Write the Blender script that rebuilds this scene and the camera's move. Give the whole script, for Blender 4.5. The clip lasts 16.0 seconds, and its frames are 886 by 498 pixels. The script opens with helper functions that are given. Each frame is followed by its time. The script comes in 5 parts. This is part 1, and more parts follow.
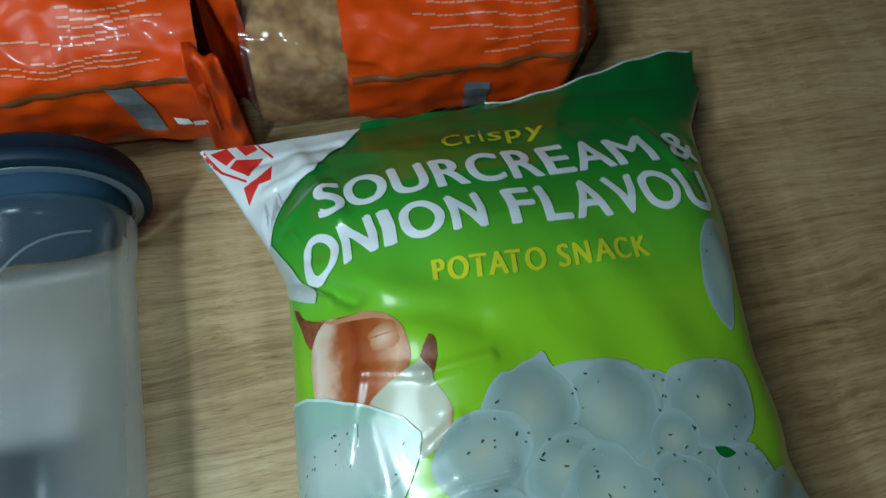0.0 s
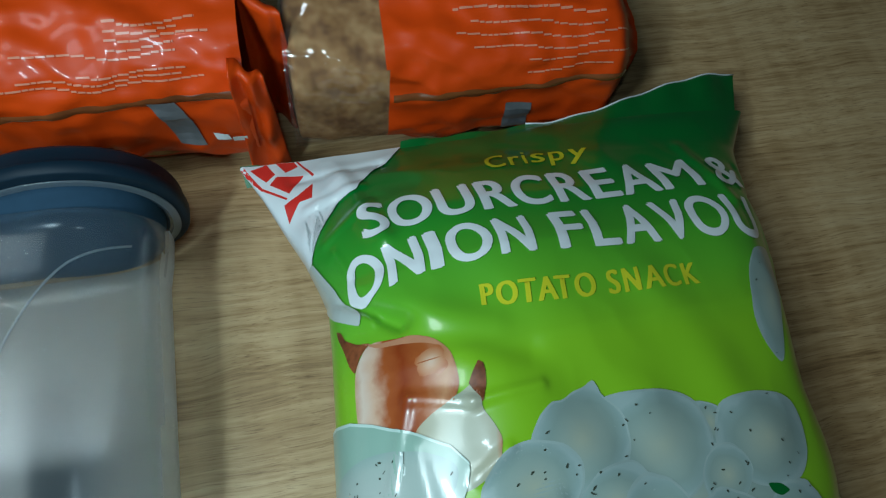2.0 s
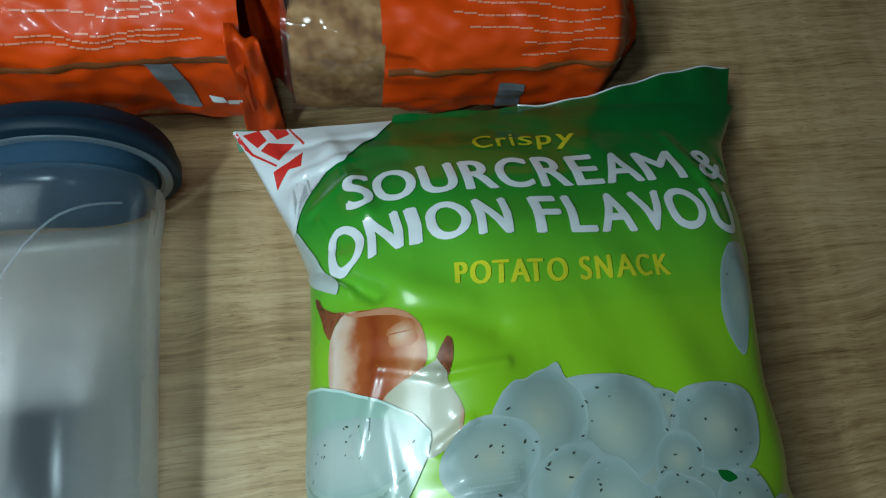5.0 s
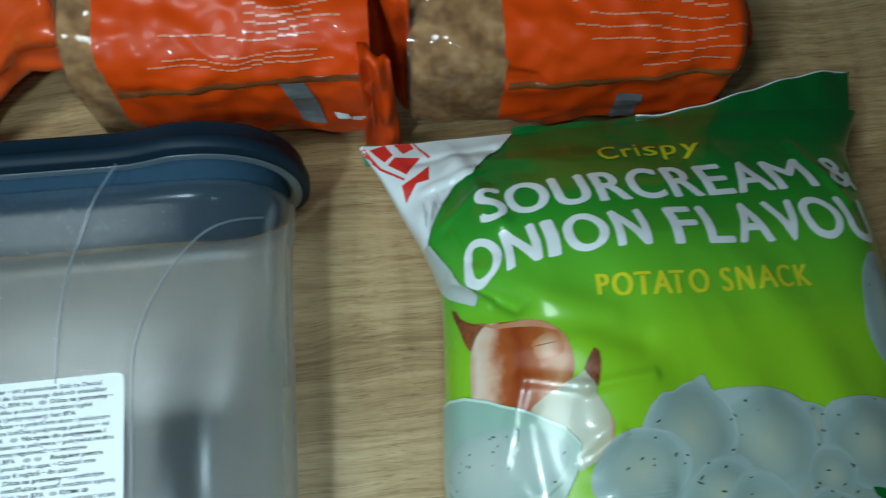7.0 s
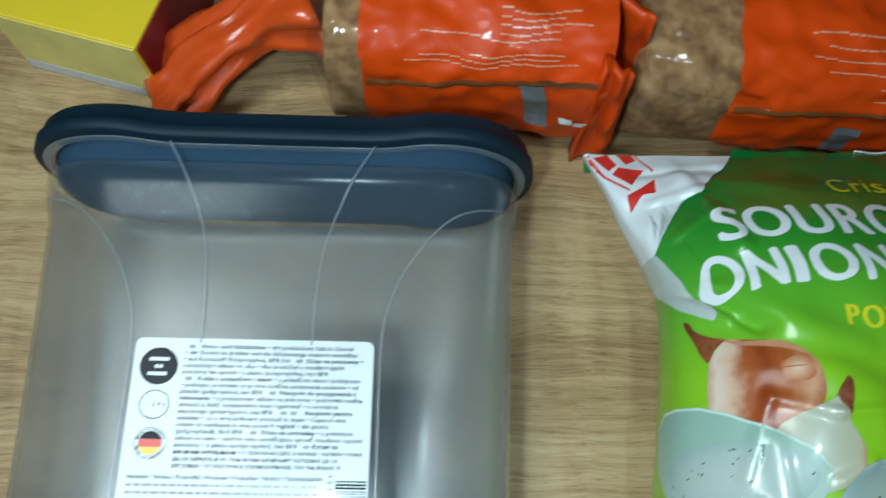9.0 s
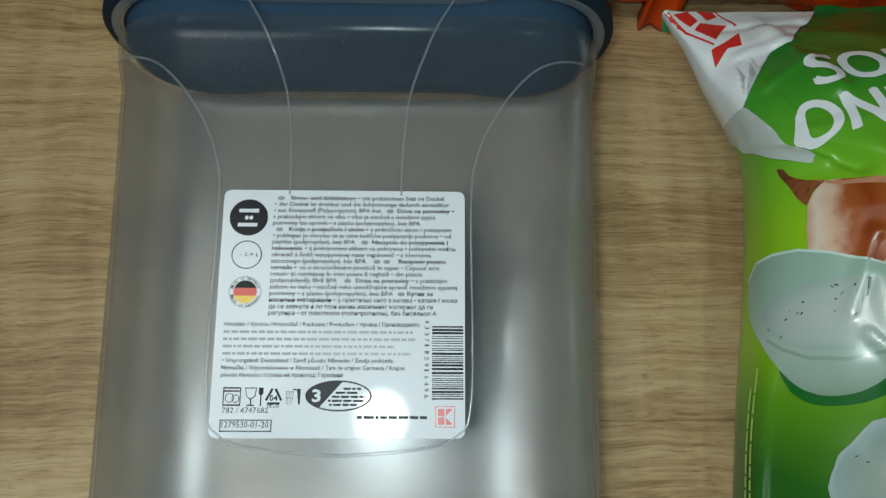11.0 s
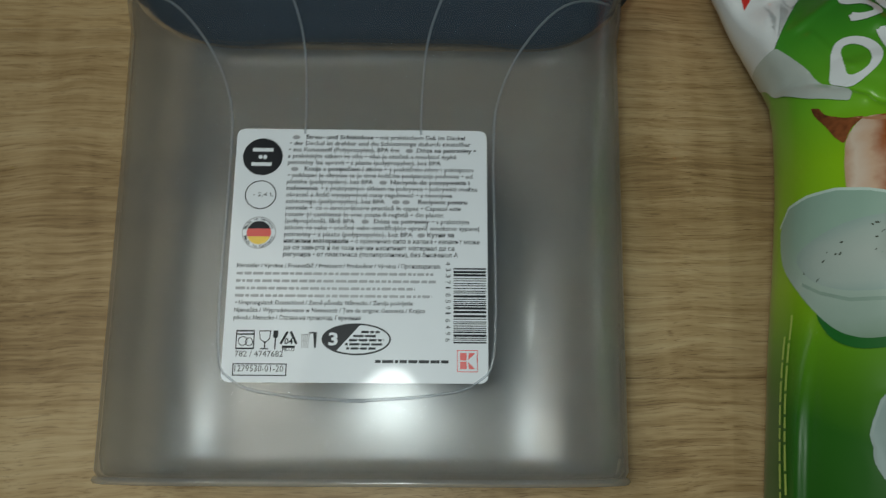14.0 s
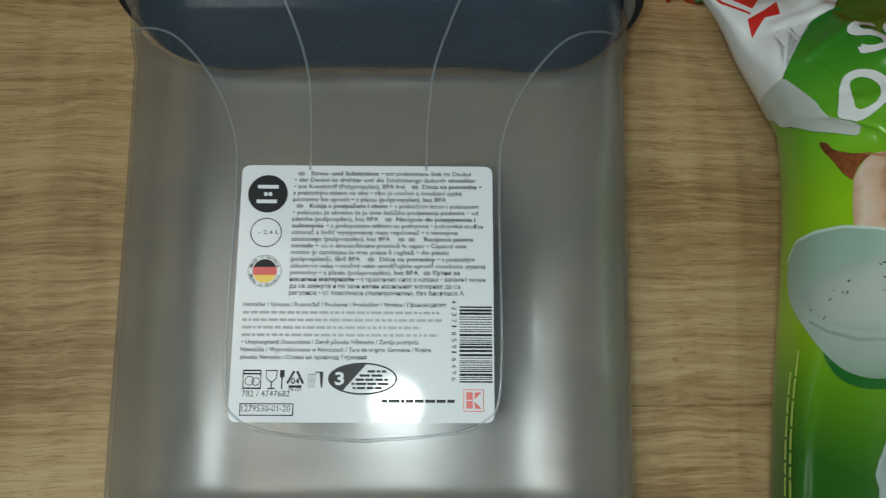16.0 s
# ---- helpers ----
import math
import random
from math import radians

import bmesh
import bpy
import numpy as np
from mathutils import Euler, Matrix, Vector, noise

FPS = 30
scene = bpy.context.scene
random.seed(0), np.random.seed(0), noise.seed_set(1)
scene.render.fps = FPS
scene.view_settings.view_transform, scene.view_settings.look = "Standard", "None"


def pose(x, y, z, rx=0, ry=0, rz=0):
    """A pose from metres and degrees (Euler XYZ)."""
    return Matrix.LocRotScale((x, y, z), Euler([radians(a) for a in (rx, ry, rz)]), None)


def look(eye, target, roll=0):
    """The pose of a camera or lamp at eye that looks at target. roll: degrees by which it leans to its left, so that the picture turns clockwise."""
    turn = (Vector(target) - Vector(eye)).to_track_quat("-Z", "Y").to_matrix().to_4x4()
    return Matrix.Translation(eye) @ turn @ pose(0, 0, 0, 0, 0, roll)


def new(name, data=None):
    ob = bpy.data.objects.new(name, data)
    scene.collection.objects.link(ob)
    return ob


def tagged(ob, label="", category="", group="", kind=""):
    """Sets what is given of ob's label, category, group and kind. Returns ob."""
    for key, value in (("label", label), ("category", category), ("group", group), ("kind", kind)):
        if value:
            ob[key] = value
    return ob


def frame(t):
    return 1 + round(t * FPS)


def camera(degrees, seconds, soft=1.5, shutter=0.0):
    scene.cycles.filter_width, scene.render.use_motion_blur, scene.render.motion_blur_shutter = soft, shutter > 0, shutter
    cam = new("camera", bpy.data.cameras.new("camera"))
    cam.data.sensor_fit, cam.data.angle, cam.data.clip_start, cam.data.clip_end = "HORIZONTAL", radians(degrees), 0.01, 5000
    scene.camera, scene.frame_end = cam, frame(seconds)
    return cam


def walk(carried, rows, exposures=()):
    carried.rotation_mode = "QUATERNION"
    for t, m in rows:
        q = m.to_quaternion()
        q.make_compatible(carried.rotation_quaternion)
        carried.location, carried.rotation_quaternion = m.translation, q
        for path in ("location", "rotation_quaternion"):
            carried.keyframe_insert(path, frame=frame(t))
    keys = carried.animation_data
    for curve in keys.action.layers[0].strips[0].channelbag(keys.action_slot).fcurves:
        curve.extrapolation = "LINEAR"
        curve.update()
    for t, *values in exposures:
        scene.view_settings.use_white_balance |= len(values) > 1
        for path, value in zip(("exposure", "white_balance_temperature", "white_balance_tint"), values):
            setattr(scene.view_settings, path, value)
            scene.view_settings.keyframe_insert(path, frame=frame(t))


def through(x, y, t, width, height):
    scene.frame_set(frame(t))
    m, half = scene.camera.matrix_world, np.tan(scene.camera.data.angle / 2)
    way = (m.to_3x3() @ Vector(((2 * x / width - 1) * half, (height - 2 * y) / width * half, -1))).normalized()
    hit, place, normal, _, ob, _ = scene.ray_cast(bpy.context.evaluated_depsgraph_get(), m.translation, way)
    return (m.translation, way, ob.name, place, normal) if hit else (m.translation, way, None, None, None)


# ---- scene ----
cam = camera(64.0, 16.0, soft=1.2, shutter=0.5)
PATH = [
    (0, (0.057, 0.096, 0.365), (0.383, 0.77, -1.49), 16.7),
    (0.5, (0.048, 0.101, 0.368), (0.383, 0.812, -1.471), 17.9),
    (1, (0.044, 0.105, 0.362), (0.342, 0.809, -1.486), 15.8),
    (1.5, (0.045, 0.099, 0.364), (0.352, 0.813, -1.479), 15.5),
    (2, (0.043, 0.104, 0.36), (0.352, 0.816, -1.483), 15.7),
    (2.5, (0.042, 0.103, 0.36), (0.346, 0.822, -1.481), 15.9),
    (3, (0.047, 0.098, 0.366), (0.366, 0.814, -1.474), 16.8),
    (3.2, (0.045, 0.1, 0.369), (0.355, 0.824, -1.469), 17.3),
    (5.3, (0.052, 0.105, 0.37), (0.341, 0.73, -1.508), 21.4),
    (5.5, (0.045, 0.107, 0.369), (0.307, 0.74, -1.51), 19.9),
    (6, (0.017, 0.108, 0.363), (0.201, 0.707, -1.537), 14.6),
    (6.5, (0.0, 0.102, 0.365), (0.119, 0.734, -1.528), 6.9),
    (7, (0.017, 0.107, 0.371), (0.163, 0.768, -1.511), 8.7),
    (7.5, (0.036, 0.101, 0.37), (0.252, 0.741, -1.513), 14.2),
    (8, (0.035, 0.097, 0.37), (0.232, 0.735, -1.515), 13.6),
    (8.5, (-0.005, 0.107, 0.377), (0.144, 0.767, -1.504), 12.0),
    (9, (-0.069, 0.101, 0.379), (-0.051, 0.776, -1.503), 5.0),
    (9.5, (-0.085, 0.082, 0.361), (-0.062, 0.617, -1.566), 4.8),
    (9.7, (-0.098, 0.083, 0.359), (-0.025, 0.595, -1.572), 9.7),
    (11.8, (-0.106, 0.045, 0.362), (-0.123, 0.585, -1.564), 1.5),
    (12, (-0.108, 0.043, 0.348), (-0.108, 0.574, -1.58), 3.4),
    (12.5, (-0.115, 0.04, 0.336), (-0.141, 0.54, -1.601), 1.0),
    (13, (-0.116, 0.041, 0.331), (-0.118, 0.523, -1.61), 4.4),
    (13.5, (-0.117, 0.035, 0.335), (-0.122, 0.537, -1.601), 4.2),
    (14, (-0.109, 0.039, 0.343), (-0.107, 0.582, -1.582), 2.9),
    (14.5, (-0.101, 0.047, 0.35), (-0.084, 0.573, -1.579), 3.4),
    (15, (-0.102, 0.053, 0.351), (-0.08, 0.566, -1.582), 3.5),
    (15.5, (-0.103, 0.057, 0.35), (-0.088, 0.547, -1.589), 3.5),
    (16, (-0.111, 0.059, 0.348), (-0.116, 0.562, -1.588), 2.0),
]
EXPOSURES = [(0.0, 0.44, 5650, 2), (1.5, 0.39, 5650, 2), (3.0, 0.29, 5650, 2), (5.5, 0.42, 5750, 2), (6.8, 0.38, 5750, 2), (8.0, 0.26, 6050, 4), (8.5, 0.14, 5950, 4), (8.8, 0.58, 5850, 5), (9.2, 0.58, 5900, 4), (9.7, 0.12, 6100, 5), (12.0, -0.22, 7000, 12), (12.6, -0.52, 7100, 12), (14.4, -0.50, 7000, 12), (15.0, -0.20, 7000, 12), (16.0, -0.22, 7000, 12)]
walk(cam, [(t, look(eye, target, roll)) for t, eye, target, roll in PATH], EXPOSURES)

# ---- world and lamps ----
world = bpy.data.worlds.new("room")
scene.world = world
world.use_nodes = True
world.node_tree.nodes["Background"].inputs["Color"].default_value = (0.55, 0.62, 0.70, 1)
world.node_tree.nodes["Background"].inputs["Strength"].default_value = 0.08


def lamp(name, place, target, size, watts, colour):
    data = bpy.data.lights.new(name, "AREA")
    data.shape, data.size, data.energy, data.color = "DISK", size, watts, colour
    ob = new(name, data)
    ob.matrix_world = look(place, target)
    return ob


# two fixed lamps stand in for one phone torch that moves with the camera
lamp("torch_stand_in", (0.03, 0.105, 0.42), (0.05, 0.13, 0.0), 0.014, 0.115, (0.80, 0.97, 1.0))
lamp("torch_stand_in_2", (-0.145, 0.037, 0.42), (-0.13, 0.09, 0.0), 0.045, 0.76, (0.80, 0.97, 1.0))
lamp("pendant_lamp", (-0.52, 0.12, 1.02), (-0.15, 0.15, 0.0), 0.40, 3.6, (0.92, 1.0, 0.95))

# ---- materials ----


def mat(name):
    m = bpy.data.materials.new(name)
    m.use_nodes = True
    nt = m.node_tree
    return m, nt, nt.nodes["Principled BSDF"]


def node(nt, kind, **values):
    n = nt.nodes.new(kind)
    for key, value in values.items():
        n.inputs[key.replace("_", " ")].default_value = value
    return n


def ramp(nt, source, stops):
    r = nt.nodes.new("ShaderNodeValToRGB")
    while len(r.color_ramp.elements) < len(stops):
        r.color_ramp.elements.new(0.5)
    for e, (p, c) in zip(r.color_ramp.elements, stops):
        e.position, e.color = p, (*c, 1)
    nt.links.new(source, r.inputs["Fac"])
    return r


def bump(nt, bsdf, source, strength, distance):
    b = node(nt, "ShaderNodeBump", Strength=strength, Distance=distance)
    nt.links.new(source, b.inputs["Height"])
    nt.links.new(b.outputs["Normal"], bsdf.inputs["Normal"])
    return b


def coords(nt, kind="Object", scale=(1, 1, 1), turn=0.0):
    c = nt.nodes.new("ShaderNodeTexCoord")
    m = nt.nodes.new("ShaderNodeMapping")
    m.inputs["Scale"].default_value = scale
    m.inputs["Rotation"].default_value = (0, 0, radians(turn))
    nt.links.new(c.outputs[kind], m.inputs["Vector"])
    return m.outputs["Vector"]


def plain(name, colour, rough=0.5, vary=0.12, scale=120.0, metal=0.0, relief=0.0, coat=0.0):
    """A paint, film or ink with mottling at two sizes and a fine relief."""
    m, nt, b = mat(name)
    v = coords(nt)
    n1 = node(nt, "ShaderNodeTexNoise", Scale=scale, Detail=5.0)
    n2 = node(nt, "ShaderNodeTexNoise", Scale=scale / 7, Detail=2.0)
    for n in (n1, n2):
        nt.links.new(v, n.inputs["Vector"])
    add = nt.nodes.new("ShaderNodeMath")
    add.operation = "ADD"
    nt.links.new(n1.outputs["Fac"], add.inputs[0])
    nt.links.new(n2.outputs["Fac"], add.inputs[1])
    half = nt.nodes.new("ShaderNodeMath")
    half.operation, half.inputs[1].default_value = "MULTIPLY", 0.5
    nt.links.new(add.outputs[0], half.inputs[0])
    lo = tuple(c * (1 - vary) for c in colour)
    hi = tuple(min(1, c * (1 + vary)) for c in colour)
    r = ramp(nt, half.outputs[0], [(0.3, lo), (0.7, hi)])
    nt.links.new(r.outputs["Color"], b.inputs["Base Color"])
    b.inputs["Roughness"].default_value = rough
    b.inputs["Metallic"].default_value = metal
    b.inputs["Coat Weight"].default_value = coat
    b.inputs["Coat Roughness"].default_value = 0.07
    if relief:
        bump(nt, b, half.outputs[0], 0.5, relief)
    return m


def wood_material():
    m, nt, b = mat("oak_laminate")
    v = coords(nt, scale=(1.0, 1.0, 1.0), turn=-3.0)
    wob = node(nt, "ShaderNodeTexNoise", Scale=9.0, Detail=2.0)
    nt.links.new(v, wob.inputs["Vector"])
    mix = node(nt, "ShaderNodeMixRGB", Fac=0.022)
    mix.blend_type = "ADD"
    nt.links.new(v, mix.inputs["Color1"])
    nt.links.new(wob.outputs["Color"], mix.inputs["Color2"])

    def stretched(kind, scale, **values):
        mp = nt.nodes.new("ShaderNodeMapping")
        mp.inputs["Scale"].default_value = scale
        nt.links.new(mix.outputs["Color"], mp.inputs["Vector"])
        n = node(nt, kind, **values)
        nt.links.new(mp.outputs["Vector"], n.inputs["Vector"])
        return n

    rings = stretched("ShaderNodeTexWave", (2.5, 30.0, 30.0), Scale=1.1, Distortion=11.0, Detail=4.0, Detail_Scale=1.2)
    rings.wave_type, rings.bands_direction = "BANDS", "Y"
    broad = stretched("ShaderNodeTexNoise", (3.2, 46.0, 46.0), Scale=1.0, Detail=6.0)
    fibre = stretched("ShaderNodeTexNoise", (30.0, 620.0, 620.0), Scale=1.0, Detail=6.0)
    pores = stretched("ShaderNodeTexNoise", (70.0, 1500.0, 1500.0), Scale=1.0, Detail=2.0)

    def blend(a, c, fac):
        n = node(nt, "ShaderNodeMixRGB", Fac=fac)
        nt.links.new(a, n.inputs["Color1"])
        nt.links.new(c, n.inputs["Color2"])
        return n.outputs["Color"]

    t = blend(rings.outputs["Fac"], broad.outputs["Fac"], 0.85)
    t = blend(t, fibre.outputs["Fac"], 0.50)
    rays = stretched("ShaderNodeTexNoise", (62.0, 7.0, 7.0), Scale=1.0, Detail=3.0)
    t = blend(t, rays.outputs["Fac"], 0.20)
    cloud = stretched("ShaderNodeTexNoise", (3.0, 11.0, 11.0), Scale=1.0, Detail=2.0)
    t = blend(t, cloud.outputs["Fac"], 0.25)
    r = ramp(nt, t, [(0.36, (0.225, 0.135, 0.058)), (0.45, (0.375, 0.245, 0.112)), (0.53, (0.500, 0.348, 0.176)), (0.64, (0.61, 0.455, 0.255))])
    dark = ramp(nt, pores.outputs["Fac"], [(0.30, (0.55, 0.50, 0.46)), (0.44, (1, 1, 1))])
    mul = node(nt, "ShaderNodeMixRGB", Fac=0.75)
    mul.blend_type = "MULTIPLY"
    nt.links.new(r.outputs["Color"], mul.inputs["Color1"])
    nt.links.new(dark.outputs["Color"], mul.inputs["Color2"])
    # the printed joints between the boards
    sep = nt.nodes.new("ShaderNodeSeparateXYZ")
    nt.links.new(v, sep.inputs[0])
    cell = nt.nodes.new("ShaderNodeMath")
    cell.operation, cell.inputs[1].default_value, cell.inputs[2].default_value = "MULTIPLY_ADD", 1 / 0.19, 0.60
    nt.links.new(sep.outputs["Y"], cell.inputs[0])
    frac = nt.nodes.new("ShaderNodeMath")
    frac.operation = "FRACT"
    nt.links.new(cell.outputs[0], frac.inputs[0])
    joint = ramp(nt, frac.outputs[0], [(0.0, (0.62, 0.58, 0.54)), (0.006, (1, 1, 1))])
    whole = nt.nodes.new("ShaderNodeMath")
    whole.operation = "FLOOR"
    nt.links.new(cell.outputs[0], whole.inputs[0])
    tone = nt.nodes.new("ShaderNodeTexWhiteNoise")
    tone.noise_dimensions = "1D"
    nt.links.new(whole.outputs[0], tone.inputs["W"])
    tint = ramp(nt, tone.outputs["Value"], [(0.0, (0.88, 0.87, 0.86)), (1.0, (1.0, 1.0, 1.0))])
    last = mul.outputs["Color"]
    for extra in (joint, tint):
        n2 = node(nt, "ShaderNodeMixRGB", Fac=1.0)
        n2.blend_type = "MULTIPLY"
        nt.links.new(last, n2.inputs["Color1"])
        nt.links.new(extra.outputs["Color"], n2.inputs["Color2"])
        last = n2.outputs["Color"]
    nt.links.new(last, b.inputs["Base Color"])
    b.inputs["Roughness"].default_value = 0.48
    b.inputs["Specular IOR Level"].default_value = 0.35
    bump(nt, b, fibre.outputs["Fac"], 0.35, 0.0003)
    return m


def sheen(nt, under, relief, rough, out, base, share):
    """A glossy skin over a see-through body."""
    gloss = node(nt, "ShaderNodeBsdfGlossy", Color=(1, 1, 1, 1), Roughness=rough)
    edge = node(nt, "ShaderNodeFresnel", IOR=1.45)
    for n in (gloss, edge):
        nt.links.new(relief.outputs["Normal"], n.inputs["Normal"])
    part_of = nt.nodes.new("ShaderNodeMath")
    part_of.operation, part_of.inputs[1].default_value, part_of.inputs[2].default_value = "MULTIPLY_ADD", share, base
    nt.links.new(edge.outputs[0], part_of.inputs[0])
    top = node(nt, "ShaderNodeMixShader")
    nt.links.new(part_of.outputs[0], top.inputs[0])
    nt.links.new(under.outputs[0], top.inputs[1])
    nt.links.new(gloss.outputs[0], top.inputs[2])
    nt.links.new(top.outputs[0], out.inputs["Surface"])


def milky_plastic(name, clear, blur, body, rough=0.3, shine=0.035, edge=0.22, relief=0.25):
    """Polypropylene: part of the light goes straight through, part is scattered, part comes back as a milky tone."""
    m, nt, b = mat(name)
    out = nt.nodes["Material Output"]
    v = coords(nt)
    n = node(nt, "ShaderNodeTexNoise", Scale=900.0, Detail=3.0)
    nt.links.new(v, n.inputs["Vector"])
    b.inputs["Base Color"].default_value = (*body, 1)
    b.inputs["Roughness"].default_value = rough
    b.inputs["Specular IOR Level"].default_value = 0.35
    bm_node = bump(nt, b, n.outputs["Fac"], relief, 0.0002)
    trans = node(nt, "ShaderNodeBsdfTransparent", Color=(0.97, 0.975, 0.98, 1))
    haze = node(nt, "ShaderNodeBsdfRefraction", Color=(0.95, 0.96, 0.97, 1), Roughness=0.34, IOR=1.05)
    m1 = node(nt, "ShaderNodeMixShader", Fac=blur)
    nt.links.new(trans.outputs[0], m1.inputs[1])
    nt.links.new(haze.outputs[0], m1.inputs[2])
    through = node(nt, "ShaderNodeBsdfTranslucent", Color=(*body, 1))
    milk = node(nt, "ShaderNodeMixShader", Fac=0.5)
    nt.links.new(b.outputs[0], milk.inputs[1])
    nt.links.new(through.outputs[0], milk.inputs[2])
    m2 = node(nt, "ShaderNodeMixShader", Fac=1 - clear)
    nt.links.new(m1.outputs[0], m2.inputs[1])
    nt.links.new(milk.outputs[0], m2.inputs[2])
    sheen(nt, m2, bm_node, rough, out, shine, edge)
    return m


def clear_film(name, tint=(0.96, 0.95, 0.93), milk=0.04):
    m, nt, b = mat(name)
    out = nt.nodes["Material Output"]
    v = coords(nt)
    n = node(nt, "ShaderNodeTexNoise", Scale=34.0, Detail=2.0)
    nt.links.new(v, n.inputs["Vector"])
    trans = node(nt, "ShaderNodeBsdfTransparent", Color=(*tint, 1))
    b.inputs["Base Color"].default_value = (0.6, 0.57, 0.54, 1)
    b.inputs["Roughness"].default_value = 0.10
    b.inputs["Specular IOR Level"].default_value = 1.0
    bm_node = bump(nt, b, n.outputs["Fac"], 0.8, 0.004)
    mx = node(nt, "ShaderNodeMixShader", Fac=milk)
    nt.links.new(trans.outputs[0], mx.inputs[1])
    nt.links.new(b.outputs[0], mx.inputs[2])
    sheen(nt, mx, bm_node, 0.10, out, 0.05, 0.10)
    return m


def printed(name, stops, axis="X", rough=0.30, vary=0.0, scale=60.0, radial=False, coat=0.5):
    """Ink on film: tones that run across the print (UV), with a little mottling."""
    m, nt, b = mat(name)
    c = nt.nodes.new("ShaderNodeTexCoord")
    if radial:
        g = nt.nodes.new("ShaderNodeTexGradient")
        g.gradient_type = "SPHERICAL"
        mp = nt.nodes.new("ShaderNodeMapping")
        mp.inputs["Location"].default_value, mp.inputs["Scale"].default_value = (-1, -1, 0), (2, 2, 0)
        nt.links.new(c.outputs["UV"], mp.inputs["Vector"])
        nt.links.new(mp.outputs["Vector"], g.inputs["Vector"])
        fac = g.outputs["Fac"]
    else:
        sep = nt.nodes.new("ShaderNodeSeparateXYZ")
        nt.links.new(c.outputs["UV"], sep.inputs[0])
        fac = sep.outputs[axis]
    if vary:
        n = node(nt, "ShaderNodeTexNoise", Scale=scale, Detail=4.0)
        nt.links.new(c.outputs["Object"], n.inputs["Vector"])
        ma = nt.nodes.new("ShaderNodeMath")
        ma.operation, ma.inputs[1].default_value, = "MULTIPLY_ADD", vary
        nt.links.new(n.outputs["Fac"], ma.inputs[0])
        nt.links.new(fac, ma.inputs[2])
        sub = nt.nodes.new("ShaderNodeMath")
        sub.operation, sub.inputs[1].default_value = "SUBTRACT", vary * 0.5
        nt.links.new(ma.outputs[0], sub.inputs[0])
        fac = sub.outputs[0]
    r = ramp(nt, fac, stops)
    nt.links.new(r.outputs["Color"], b.inputs["Base Color"])
    b.inputs["Roughness"].default_value = rough
    b.inputs["Coat Weight"].default_value = coat
    b.inputs["Coat Roughness"].default_value = 0.09
    return m


def bread_material():
    """Crust with the cut edges of the slices showing as soft bands along the loaf."""
    m, nt, b = mat("bread_crust")
    v = coords(nt)
    bands = node(nt, "ShaderNodeTexWave", Scale=19.0, Distortion=5.0, Detail=3.0)
    bands.bands_direction = "DIAGONAL"
    crumb = node(nt, "ShaderNodeTexNoise", Scale=170.0, Detail=6.0)
    patch = node(nt, "ShaderNodeTexNoise", Scale=38.0, Detail=3.0)
    for n in (bands, crumb, patch):
        nt.links.new(v, n.inputs["Vector"])
    a = node(nt, "ShaderNodeMixRGB", Fac=0.84)
    nt.links.new(bands.outputs["Fac"], a.inputs["Color1"])
    nt.links.new(crumb.outputs["Fac"], a.inputs["Color2"])
    c = node(nt, "ShaderNodeMixRGB", Fac=0.28)
    nt.links.new(a.outputs["Color"], c.inputs["Color1"])
    nt.links.new(patch.outputs["Fac"], c.inputs["Color2"])
    r = ramp(nt, c.outputs["Color"], [(0.34, (0.19, 0.080, 0.024)), (0.5, (0.38, 0.195, 0.068)), (0.66, (0.56, 0.340, 0.150))])
    nt.links.new(r.outputs["Color"], b.inputs["Base Color"])
    b.inputs["Roughness"].default_value = 0.8
    bump(nt, b, a.outputs["Color"], 0.6, 0.0012)
    return m


WOOD = wood_material()
FILM_SEAM = plain("brown_film_seam", (0.20, 0.060, 0.018), 0.22, 0.5, 60, coat=0.6, relief=0.0008)
ONION_SHINE = printed("onion_shine_print", [(0.0, (0.42, 0.13, 0.04)), (0.45, (0.54, 0.28, 0.15)), (1.0, (0.68, 0.50, 0.38))], radial=True, vary=0.2, scale=200)
PLASTIC = milky_plastic("milky_polypropylene", 0.952, 0.18, (0.56, 0.68, 0.80), 0.17, 0.003, 0.13, 0.12)
# the same plastic with more haze, for light scattered in the lower part
PLASTIC_HAZY = milky_plastic("hazier_polypropylene", 0.78, 0.28, (0.63, 0.68, 0.72), 0.28, 0.045)
PLASTIC_EDGE = milky_plastic("plastic_edge", 0.78, 0.2, (0.66, 0.75, 0.83), 0.15)
LID_BLUE = plain("dark_blue_plastic", (0.006, 0.018, 0.032), 0.55, 0.10, 200, relief=0.0001)
# same plastic as the lid; the brighter, lit look is put into the colour
PLUG_BLUE_LIT = plain("lid_plastic_lit", (0.026, 0.055, 0.092), 0.75, 0.10, 200, relief=0.0001)
PLUG_BLUE_LIT.node_tree.nodes["Principled BSDF"].inputs["Specular IOR Level"].default_value = 0.05
LID_BLUE.node_tree.nodes["Principled BSDF"].inputs["Specular IOR Level"].default_value = 0.22
LABEL_WHITE = plain("label_paper", (0.69, 0.73, 0.78), 0.45, 0.015, 90, coat=0.25)
